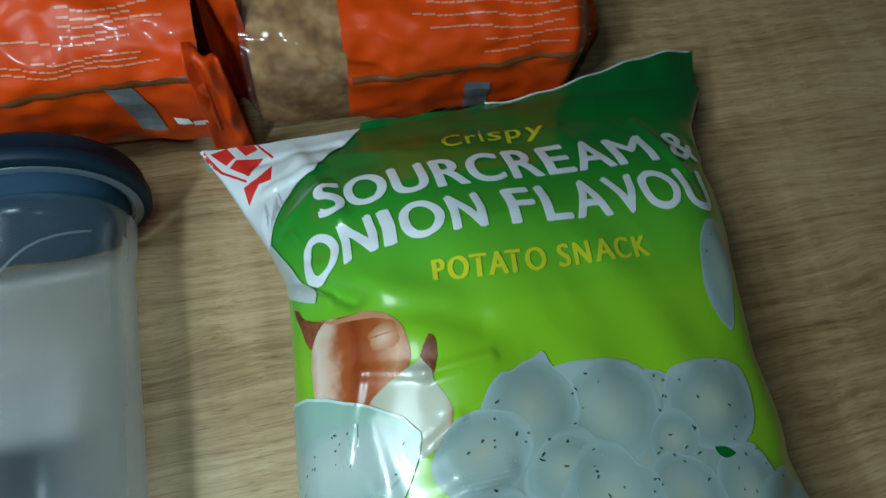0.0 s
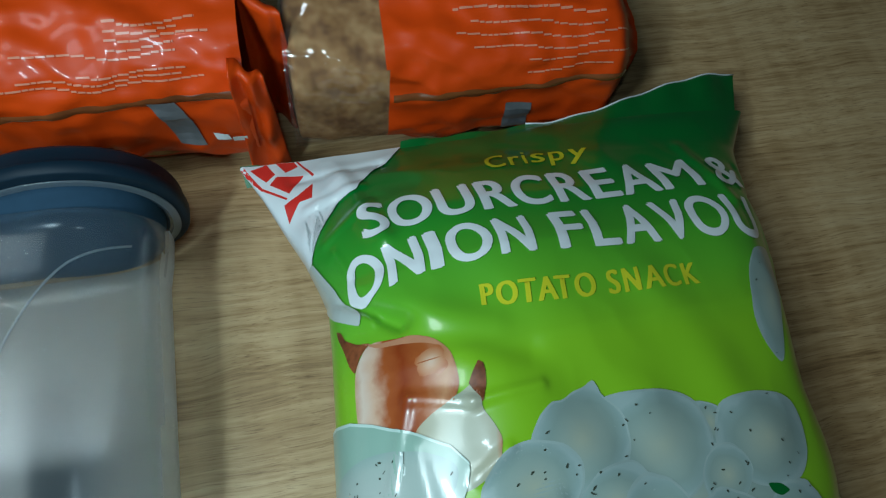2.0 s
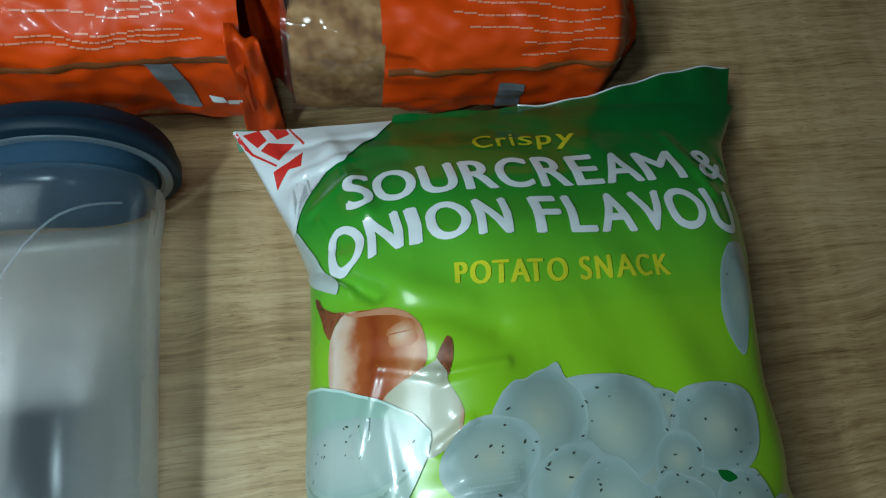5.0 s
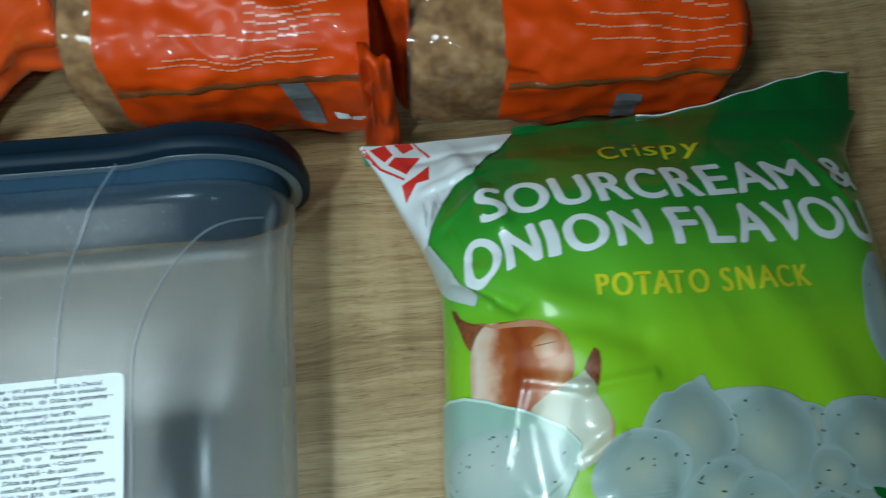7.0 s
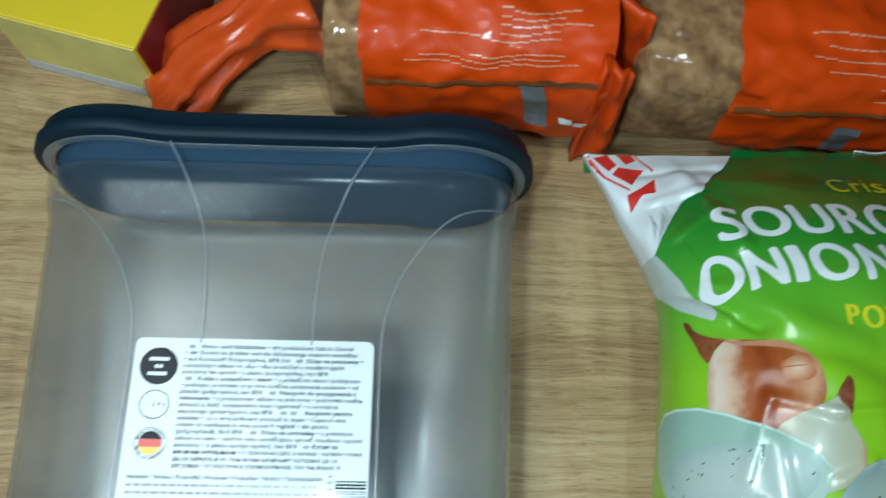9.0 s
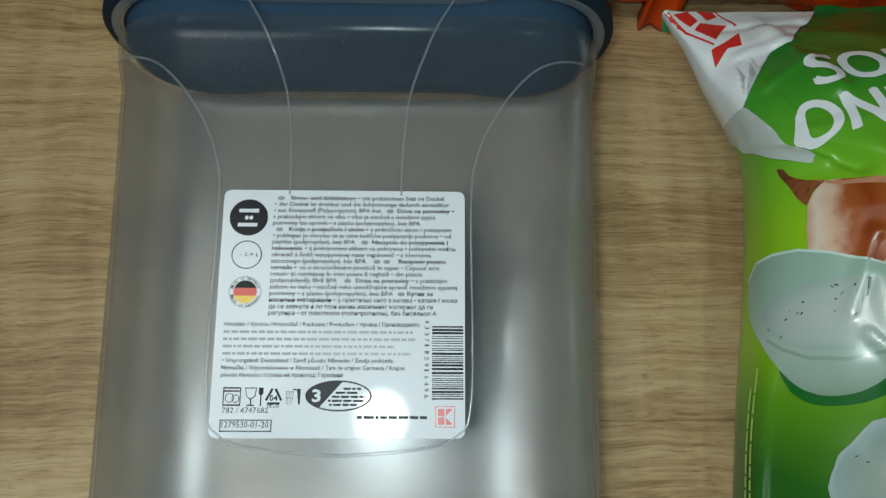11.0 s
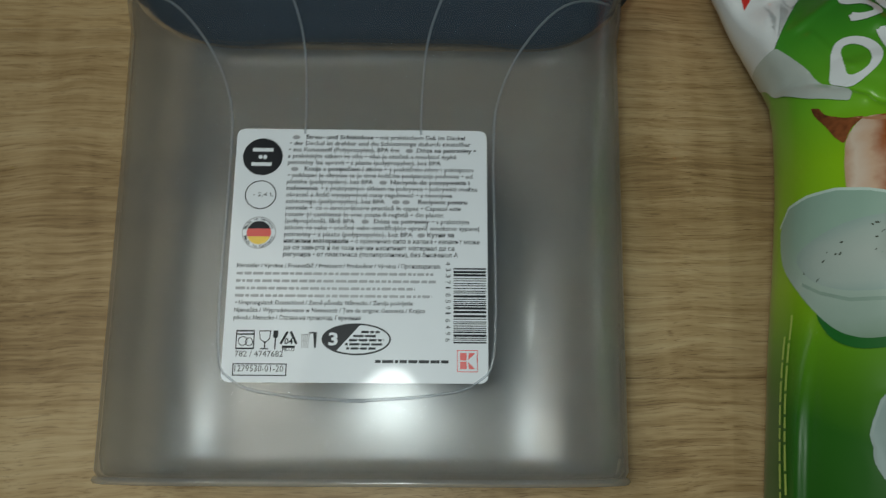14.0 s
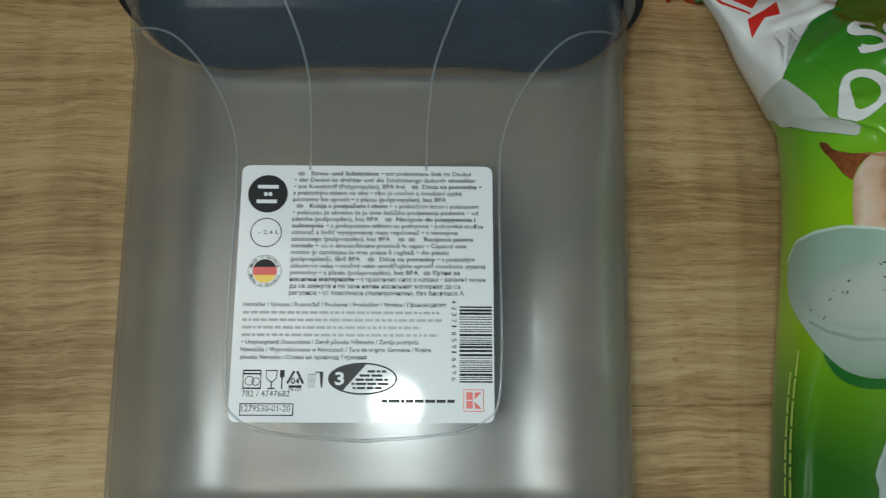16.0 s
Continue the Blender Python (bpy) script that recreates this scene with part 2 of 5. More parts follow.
# thin paper lets some light through to the inside
paper = LABEL_WHITE.node_tree
glow_through = node(paper, "ShaderNodeBsdfTranslucent", Color=(0.75, 0.78, 0.80, 1))
sheet_mix = node(paper, "ShaderNodeMixShader", Fac=0.10)
paper.links.new(paper.nodes["Principled BSDF"].outputs[0], sheet_mix.inputs[1])
paper.links.new(glow_through.outputs[0], sheet_mix.inputs[2])
paper.links.new(sheet_mix.outputs[0], paper.nodes["Material Output"].inputs["Surface"])
INK = plain("black_ink", (0.012, 0.014, 0.018), 0.35, 0.1, 300)
INK.node_tree.nodes["Principled BSDF"].inputs["Specular IOR Level"].default_value = 0.12
INK_GREY = plain("grey_ink", (0.28, 0.29, 0.31), 0.35, 0.1, 300)
FLAG_RED = plain("flag_red", (0.60, 0.035, 0.025), 0.35, 0.05)
FLAG_GOLD = plain("flag_gold", (0.75, 0.48, 0.03), 0.35, 0.05)
LOGO_RED = plain("logo_red", (0.62, 0.030, 0.022), 0.3, 0.08, coat=0.4)
GREENS = [(0.0, (0.010, 0.110, 0.020)), (0.12, (0.015, 0.180, 0.022)), (0.20, (0.048, 0.275, 0.022)), (0.29, (0.135, 0.415, 0.022)),
          (0.37, (0.235, 0.490, 0.012)), (0.52, (0.250, 0.480, 0.010)), (0.61, (0.100, 0.285, 0.009)), (0.71, (0.020, 0.120, 0.010)), (1.0, (0.006, 0.060, 0.010))]
FILM_GREEN = printed("green_film", GREENS, "Y", 0.30, 0.05, 14, coat=0.38)
SEAL_GREEN = plain("dark_green_seal", (0.010, 0.120, 0.020), 0.3, 0.15, 60, coat=0.4)
PRINT_WHITE = plain("white_print", (0.74, 0.78, 0.80), 0.28, 0.05, 60, coat=0.5)
PRINT_GREY = plain("chip_grey_print", (0.46, 0.52, 0.49), 0.28, 0.12, 70, coat=0.5)
PRINT_YELLOW = plain("yellow_print", (0.62, 0.62, 0.02), 0.3, 0.06, coat=0.5)
HERB = plain("herb_print", (0.045, 0.055, 0.035), 0.4, 0.2)
CHIP = printed("chip_print", [(0.0, (0.33, 0.42, 0.41)), (0.10, (0.28, 0.37, 0.355)), (0.30, (0.26, 0.34, 0.31)), (0.6, (0.31, 0.38, 0.335)), (1.0, (0.39, 0.43, 0.34))], radial=True, vary=0.45, scale=70, coat=0.25)
CHIP_RIM = plain("chip_rim_print", (0.330, 0.412, 0.395), 0.30, 0.16, 120, coat=0.25)
ONION_SKIN = printed("onion_print", [(0.0, (0.52, 0.33, 0.22)), (0.10, (0.66, 0.53, 0.43)), (0.24, (0.60, 0.40, 0.28)), (0.36, (0.34, 0.085, 0.02)), (0.52, (0.25, 0.042, 0.008)), (0.72, (0.36, 0.095, 0.022)), (0.90, (0.52, 0.26, 0.13)), (1.0, (0.34, 0.10, 0.03))], vary=0.26, scale=110, coat=0.12)
ONION_TIP = plain("onion_tip_print", (0.20, 0.062, 0.022), 0.36, 0.75, 320, coat=0.1)
ONION_PALE = printed("pale_onion_print", [(0.0, (0.46, 0.20, 0.09)), (0.08, (0.44, 0.42, 0.30)), (0.5, (0.43, 0.46, 0.36)), (0.93, (0.42, 0.40, 0.28)), (1.0, (0.44, 0.18, 0.08))], vary=0.10, coat=0.25)
BOWL_GLASS = printed("bowl_print", [(0.0, (0.26, 0.40, 0.33)), (0.35, (0.30, 0.44, 0.36)), (0.6, (0.38, 0.48, 0.42)), (0.85, (0.30, 0.40, 0.34)), (1.0, (0.20, 0.30, 0.22))], "Y", vary=0.2, coat=0.3)
CREAM = printed("cream_print", [(0.0, (0.30, 0.40, 0.37)), (0.3, (0.38, 0.46, 0.42)), (1.0, (0.44, 0.50, 0.46))], radial=True, vary=0.3, coat=0.25)
PRINT_BOWL = plain("bowl_rim_print", (0.52, 0.66, 0.60), 0.28, 0.1, coat=0.5)
BOWL_SHADE = plain("dip_edge_print", (0.26, 0.36, 0.30), 0.28, 0.1, coat=0.5)
ORANGE = plain("orange_film", (0.64, 0.058, 0.002), 0.42, 0.22, 25, coat=0.12, relief=0.0003)
ORANGE.node_tree.nodes["Principled BSDF"].inputs["Specular IOR Level"].default_value = 0.22
ORANGE_DARK = plain("orange_red_film", (0.66, 0.080, 0.010), 0.30, 0.15, 40, coat=0.5, relief=0.0006)
BREAD = bread_material()
FILM_CLEAR = clear_film("clear_film")
SILVER_INK = plain("silver_grey_print", (0.15, 0.155, 0.165), 0.3, 0.35, 160)
PALE_PRINT = plain("pale_print", (0.74, 0.28, 0.17), 0.3, 0.10, 300)
CARD_YELLOW = plain("yellow_card", (0.84, 0.62, 0.02), 0.45, 0.06, 30)
CARD_PALE = plain("yellow_picture_print", (0.88, 0.74, 0.24), 0.45, 0.22, 40)
CARD_WHITE = plain("white_card", (0.66, 0.68, 0.70), 0.45, 0.05)
CARD_RED = plain("dark_red_card", (0.24, 0.018, 0.022), 0.45, 0.15, 40)
FLOOR_DARK = plain("dark_floor", (0.06, 0.055, 0.045), 0.6, 0.2, 6)
WALL_PAINT = plain("wall_paint", (0.56, 0.60, 0.64), 0.8, 0.04, 3)

# ---- building helpers ----


def part(name, bm, material, parent=None, label="", smooth_shade=True):
    """Links a bmesh as one mesh object, under a thing or a part."""
    me = bpy.data.meshes.new(name)
    bmesh.ops.recalc_face_normals(bm, faces=bm.faces[:])
    bm.to_mesh(me)
    bm.free()
    for poly in me.polygons:
        poly.use_smooth = smooth_shade
    me.materials.append(material)
    ob = new(name, me)
    if parent:
        ob.parent = parent
    if label:
        tagged(ob, label)
    return ob


def empty(name, place, label, category, kind="", group=""):
    ob = new(name)
    ob.empty_display_size = 0.02
    ob.matrix_world = place
    return tagged(ob, label, category, group, kind)


def mesh_of(rows, closed=True, caps=(False, False)):
    """A bmesh lofted through rows of points."""
    bm = bmesh.new()
    vs = [[bm.verts.new(p) for p in row] for row in rows]
    n = len(vs[0])
    for a, b in zip(vs, vs[1:]):
        for j in range(n if closed else n - 1):
            k = (j + 1) % n
            bm.faces.new((a[j], a[k], b[k], b[j]))
    for cap, row in zip(caps, (vs[0], vs[-1])):
        if cap:
            bm.faces.new(row)
    return bm


def box(bm, x0, x1, y0, y1, z0, z1, bevel=0.0):
    made = bmesh.ops.create_cube(bm, size=1.0, matrix=Matrix.Translation(((x0 + x1) / 2, (y0 + y1) / 2, (z0 + z1) / 2)) @ Matrix.Diagonal((x1 - x0, y1 - y0, z1 - z0, 1)))
    if bevel:
        edges = {e for v in made["verts"] for e in v.link_edges}
        bmesh.ops.bevel(bm, geom=list(edges), offset=bevel, segments=2, profile=0.5, affect="EDGES")
    return bm


def tube(points, radius, sides=6):
    """A round cord through points."""
    rows = []
    for i, p in enumerate(points):
        a, b = points[max(i - 1, 0)], points[min(i + 1, len(points) - 1)]
        d = (b - a).normalized()
        s = d.orthogonal() if abs(d.z) > 0.9 else d.cross(Vector((0, 0, 1)))
        s.normalize()
        u = s.cross(d)
        rows.append([p + radius * (math.cos(k * math.tau / sides) * s + math.sin(k * math.tau / sides) * u) for k in range(sides)])
    return mesh_of(rows, True, (True, True))


def blob(cx, cy, rx, ry, turn=0.0, rough=0.0, seed=0, n=56):
    """An uneven oval outline."""
    out = []
    for k in range(n):
        a = k * math.tau / n
        w = 1 + rough * noise.noise(Vector((math.cos(a) * 1.3 + seed * 7.1, math.sin(a) * 1.3, seed))) + 0.35 * rough * noise.noise(Vector((math.cos(a) * 4 + seed * 3.3, math.sin(a) * 4, seed)))
        x, y = rx * w * math.cos(a), ry * w * math.sin(a)
        c, s = math.cos(turn), math.sin(turn)
        out.append((cx + c * x - s * y, cy + s * x + c * y))
    return out


def rounded(points, steps=5, r=0.3):
    """A polygon with softened corners."""
    out = []
    n = len(points)
    for i in range(n):
        p, a, b = Vector(points[i]), Vector(points[i - 1]), Vector(points[(i + 1) % n])
        s, e = p.lerp(a, r), p.lerp(b, r)
        for k in range(steps + 1):
            t = k / steps
            out.append(tuple((1 - t) ** 2 * s + 2 * t * (1 - t) * p + t * t * e))
    return out


def flat(outlines, step=0.0014):
    """Flat shapes cut into small pieces, so that they can follow a curved film."""
    bm = bmesh.new()
    for outline in outlines:
        bm.faces.new([bm.verts.new((x, y, 0)) for x, y in outline])
    return diced(bm, step)


def diced(bm, step):
    xs, ys = [v.co.x for v in bm.verts], [v.co.y for v in bm.verts]
    if not xs:
        return bm
    bmesh.ops.triangulate(bm, faces=bm.faces[:])
    for axis, (lo, hi) in ((0, (min(xs), max(xs))), (1, (min(ys), max(ys)))):
        at = lo + step
        while at < hi:
            co, no = [0, 0, 0], [0, 0, 0]
            co[axis], no[axis] = at, 1
            bmesh.ops.bisect_plane(bm, geom=bm.verts[:] + bm.edges[:] + bm.faces[:], plane_co=co, plane_no=no, dist=1e-6)
            at += step
    return bm


def wrapped(name, bm, material, parent, where, label=""):
    """Lays a flat print on a surface; its own width and height become its UV."""
    xs, ys = [v.co.x for v in bm.verts], [v.co.y for v in bm.verts]
    x0, y0, w, h = min(xs), min(ys), max(max(xs) - min(xs), 1e-6), max(max(ys) - min(ys), 1e-6)
    uv = bm.loops.layers.uv.new("UVMap")
    for f in bm.faces:
        for lp in f.loops:
            lp[uv].uv = ((lp.vert.co.x - x0) / w, (lp.vert.co.y - y0) / h)
    for v in bm.verts:
        v.co = where(v.co.x, v.co.y, v.co.z)
    me = bpy.data.meshes.new(name)
    bm.to_mesh(me)
    bm.free()
    for poly in me.polygons:
        poly.use_smooth = True
    me.materials.append(material)
    ob = new(name, me)
    ob.parent = parent
    if label:
        tagged(ob, label)
    return ob


def letters(text, width=None, height=None, weight=0.0, lean=0.0, step=0.0):
    """Flat lettering from the built-in font, baseline on y = 0, from x = 0 to width, capitals of that height."""
    cu = bpy.data.curves.new("lettering", "FONT")
    cu.body, cu.size, cu.offset, cu.shear, cu.resolution_u = text, 1.0, weight, lean, 10 if step else 2
    ob = bpy.data.objects.new("lettering", cu)
    me = bpy.data.meshes.new_from_object(ob)
    bm = bmesh.new()
    bm.from_mesh(me)
    bpy.data.objects.remove(ob)
    bpy.data.curves.remove(cu)
    bpy.data.meshes.remove(me)
    xs = [v.co.x for v in bm.verts]
    if not xs:
        return bm
    lo, hi = min(xs), max(xs)
    sy = (height or 1) / 0.69
    sx = width / (hi - lo) if width else sy
    for v in bm.verts:
        v.co = ((v.co.x - lo) * sx, v.co.y * sy, 0)
    return diced(bm, step) if step else bm


def merge(target, source, move=(0, 0), turn=0.0):
    """Adds one flat bmesh to another."""
    c, s = math.cos(turn), math.sin(turn)
    source.verts.index_update()
    made = {v: target.verts.new((move[0] + c * v.co.x - s * v.co.y, move[1] + s * v.co.x + c * v.co.y, 0)) for v in source.verts}
    seen = set()
    for f in source.faces:
        key = frozenset(v.index for v in f.verts)
        if key not in seen:
            seen.add(key)
            target.faces.new([made[v] for v in f.verts])
    source.free()
    return target


# ---- the snack bag's surface: p across in metres from its crest, q down from its top edge ----
BAG_Q = 0.37


def smooth(a, b, x):
    t = np.clip((x - a) / (b - a), 0, 1)
    return t * t * (3 - 2 * t)


def bag_rows():
    """The pillow as rings of points: (rows, columns, 3), columns evenly spaced along the film."""
    n_q, n_p, p_max = 280, 331, 0.19
    grid = np.zeros((n_q, n_p, 3))
    for i, q in enumerate(np.linspace(0, BAG_Q, n_q)):
        f = q / BAG_Q
        left = np.interp(q, [0, 0.02, 0.06, 0.085, 0.11, 0.16, 0.20, 0.25, 0.37], [0.004, 0.014, 0.031, 0.039, 0.0385, 0.036, 0.033, 0.031, 0.028])
        right = np.interp(q, [0, 0.03, 0.07, 0.11, 0.14, 0.17, 0.20, 0.30, 0.37], [0.284, 0.268, 0.257, 0.254, 0.249, 0.245, 0.247, 0.258, 0.264])
        y_left = np.interp(q, [0, 0.1, 0.37], [0.276, 0.186, -0.085])
        y_right = np.interp(q, [0, 0.1, 0.37], [0.296, 0.206, -0.075])
        crest = np.interp(q, [0, 0.03, 0.06, 0.09, 0.13, 0.19, 0.26, 0.32, 0.37], [0.048, 0.070, 0.088, 0.101, 0.109, 0.108, 0.098, 0.066, 0.012])
        edge_l = np.interp(q, [0, 0.04, 0.09, 0.13, 0.2, 0.28, 0.37], [0.052, 0.056, 0.061, 0.060, 0.046, 0.030, 0.008])
        edge_r = np.interp(q, [0, 0.06, 0.2, 0.37], [0.030, 0.034, 0.036, 0.008])
        power = 1.6 + 1.0 * smooth(0.0, 0.09, q)
        a = np.linspace(-np.pi, np.pi, 721)           # 0 is the crest, left is negative
        s, c = np.sin(a), np.cos(a)
        up = np.abs(a) <= np.pi / 2
        x = 0.5 * (left + right) + 0.5 * (right - left) * np.sign(s) * np.abs(s) ** (2 / np.where(up, power, 2.0))
        side = (x - left) / (right - left)
        edge = edge_l + (edge_r - edge_l) * side
        low = 0.003 + 0.02 * (1 - smooth(0, 0.06, q))
        z = np.where(up, edge + (crest - edge) * np.abs(c) ** (2 / power), edge - (edge - low) * np.abs(c) ** 0.8)
        # fuller towards the left, where the contents have slid, and slacker low on that side
        lean = (1 - smooth(0.15, 0.24, q)) * smooth(0.0, 0.05, q)
        swell = lean * (0.0085 * np.sin(2 * np.pi * side) - 0.0015 * np.sin(np.pi * side))
        slack = smooth(0.17, 0.24, q) * 0.010 * (1 - smooth(0.0, 0.30, side)) * smooth(0.0, 0.03, side)
        z = np.where(up, z + swell - slack, z)
        y = y_left + (y_right - y_left) * side
        ring = np.stack([x, y, z], 1)
        step = np.r_[0, np.cumsum(np.linalg.norm(np.diff(ring, axis=0), axis=1))]
        step -= step[360]
        for k in range(3):
            grid[i, :, k] = np.interp(np.linspace(-p_max, p_max, n_p), step, ring[:, k])
    return grid


def bag_creases(g):
    """Dents and folds pressed into the upper film."""
    x, y = g[..., 0], g[..., 1]
    dz = np.zeros(x.shape)
    for x0, y0, x1, y1, width, depth in (
            (0.094, 0.185, 0.150, 0.110, 0.013, -0.0026),
            (0.070, 0.183, 0.088, 0.158, 0.009, 0.0012),
            (0.030, 0.240, 0.080, 0.246, 0.009, -0.0030),
            (0.050, 0.262, 0.064, 0.215, 0.005, 0.0030),
            (0.036, 0.200, 0.066, 0.177, 0.0035, -0.0070),
            (0.100, 0.266, 0.262, 0.276, 0.011, -0.0018),
            (0.170, 0.180, 0.200, 0.120, 0.012, 0.0020),
            (0.150, 0.285, 0.180, 0.250, 0.010, 0.0015),
            (0.070, 0.090, 0.064, 0.030, 0.004, 0.0022),
            (0.064, 0.130, 0.070, 0.090, 0.004, 0.0014),
            (0.070, 0.090, 0.110, 0.104, 0.004, 0.0018),
            (0.240, 0.215, 0.250, 0.120, 0.008, -0.0030),
            (0.210, 0.060, 0.262, 0.110, 0.008, -0.0035),
            (0.040, 0.196, 0.056, 0.182, 0.0030, 0.0030),
            (0.050, 0.176, 0.110, 0.158, 0.0060, -0.0018),
            (0.056, 0.186, 0.100, 0.170, 0.0060, 0.0010),
            (0.064, 0.147, 0.086, 0.1415, 0.0020, 0.0015),
            (0.086, 0.1415, 0.112, 0.1445, 0.0020, 0.0015),
            (0.064, 0.147, 0.055, 0.116, 0.0020, 0.0014),
            (0.060, 0.108, 0.078, 0.086, 0.0018, 0.0012),
            (0.078, 0.086, 0.062, 0.030, 0.0020, 0.0014),
            (0.084, 0.116, 0.096, 0.124, 0.0022, 0.0014),
            (0.034, 0.244, 0.060, 0.252, 0.0022, 0.0016),
            (0.040, 0.222, 0.062, 0.240, 0.0022, 0.0016),
            (0.044, 0.216, 0.052, 0.196, 0.0018, 0.0012),
            (0.028, 0.262, 0.070, 0.268, 0.0025, -0.0020),
            (0.150, 0.130, 0.168, 0.060, 0.012, 0.0020),
            (0.110, 0.110, 0.120, 0.040, 0.014, -0.0020),
            (0.225, 0.265, 0.232, 0.225, 0.004, 0.0016),
            (0.252, 0.250, 0.246, 0.200, 0.003, -0.0016)):
        ax, ay = x1 - x0, y1 - y0
        t = np.clip(((x - x0) * ax + (y - y0) * ay) / (ax * ax + ay * ay), 0, 1)
        d = np.hypot(x - x0 - t * ax, y - y0 - t * ay)
        dz += depth * np.exp(-(d / width) ** 2)
    top = smooth(0.03, 0.06, g[..., 2])
    out = g.copy()
    for i in range(g.shape[0]):
        for j in range(g.shape[1]):
            v = Vector((x[i, j], y[i, j], g[i, j, 2]))
            slackness = 1 + 2.2 * float(smooth(0.16, 0.21, v.y)) * float(1 - smooth(0.06, 0.12, v.x)) + 0.8 * float(smooth(0.24, 0.27, v.y))
            dz[i, j] += 0.0008 * noise.noise(v * 30) + 0.0006 * slackness * (0.3 - abs(noise.noise(v * 48)))
    out[..., 2] += dz * top
    return out


BAG = bag_creases(bag_rows())


def on_bag(p, q, lift=0.0):
    """The place on the bag's film at (p, q), raised by lift along the film's normal."""
    n_q, n_p = BAG.shape[:2]
    i = min(max(q / BAG_Q * (n_q - 1), 0.001), n_q - 1.001)
    j = min(max((p + 0.19) / 0.38 * (n_p - 1), 0.001), n_p - 1.001)
    a, b = int(i), int(j)
    u, v = i - a, j - b
    c00, c01, c10, c11 = BAG[a, b], BAG[a, b + 1], BAG[a + 1, b], BAG[a + 1, b + 1]
    at = (c00 * (1 - v) + c01 * v) * (1 - u) + (c10 * (1 - v) + c11 * v) * u
    if lift:
        n = np.cross((c01 - c00) * (1 - u) + (c11 - c10) * u, (c00 - c10) * (1 - v) + (c01 - c11) * v)
        at = at + lift * n / np.linalg.norm(n)
    return Vector(at)


# ---- the table and the room ----


def build_table():
    bm = box(bmesh.new(), -0.375, 1.1, -0.55, 0.95, -0.036, 0.0, 0.002)
    bm.transform(pose(0, 0, 0, 0, 0, 2.5))
    top = part("tabletop", bm, WOOD, None, smooth_shade=False)
    return tagged(top, "light oak-grained laminate table top, worn matt", "table", kind="structure")


def build_room():
    for name, size, label in (
            ("floor", (-2.0, 2.4, -2.0, 2.4, -0.80, -0.76), "dark floor under the table"),):
        tagged(part(name, box(bmesh.new(), *size), FLOOR_DARK, None, smooth_shade=False), label, "floor", kind="structure")
    # unseen walls and ceiling, added in cool grey to tint the plastic's reflections
    for name, size in (("wall_north", (-2.0, 2.4, 2.4, 2.5, -0.8, 2.0)), ("wall_south", (-2.0, 2.4, -2.1, -2.0, -0.8, 2.0)),
                       ("wall_west", (-2.1, -2.0, -2.1, 2.5, -0.8, 2.0)), ("wall_east", (2.4, 2.5, -2.1, 2.5, -0.8, 2.0)), ("ceiling", (-2.1, 2.5, -2.1, 2.5, 2.0, 2.1))):
        tagged(part(name, box(bmesh.new(), *size), WALL_PAINT, None, smooth_shade=False), "unseen cool grey painted " + name.split("_")[0], name.split("_")[0], kind="structure")


build_table()
build_room()

# ---- the pouring container, lying on its back ----
BOX_LENGTH = 0.2285


def box_section(y, grow=0.0):
    """Half width, corner reach across, top and bottom of the container's rounded section at y along its length."""
    f = y / BOX_LENGTH
    flare = float(smooth(0.86, 0.93, f))
    half = 0.1085 + 0.0055 * f + 0.0025 * flare + grow
    reach = 0.052 - 0.011 * float(smooth(0.45, 0.90, f)) + grow
    return half, reach, 0.0685 + 0.0145 * f + 0.003 * flare + grow, 0.0025 + 0.003 * f - grow


ROUND = 2.15


def box_ring(y, grow=0.0, waist=0.0):
    """The section as a ring of points: flat front and back, rounded sides; waist draws the flats in between the two lobes."""
    half, reach, top, bottom = box_section(y, grow)
    mid, hh = (top + bottom) / 2, (top - bottom) / 2
    quarter = [(half - reach + reach * math.cos(a) ** (2 / ROUND), hh * math.sin(a) ** (2 / ROUND)) for a in (k * math.pi / 32 for k in range(16))]
    flat_part = [((half - reach) * (1 - k / 12), hh) for k in range(12)]
    upper = quarter + flat_part
    loop = upper + [(0.0, hh)] + [(-x, z) for x, z in reversed(upper)]
    loop += [(x, -z) for x, z in reversed(loop[1:-1])]
    out = []
    for x, z in loop:
        dent = waist * math.exp(-(x / 0.062) ** 10) * (1 if abs(z) > 0.5 * hh else 0)
        out.append(Vector((x, y, mid + z - math.copysign(dent, z))))
    return out


def front_z(y, x=0.0):
    half, reach, top, bottom = box_section(y)
    u = min(max(0.0, abs(x) - (half - reach)) / reach, 1.0)
    return (top + bottom) / 2 + (top - bottom) / 2 * (1 - u ** ROUND) ** (1 / ROUND)


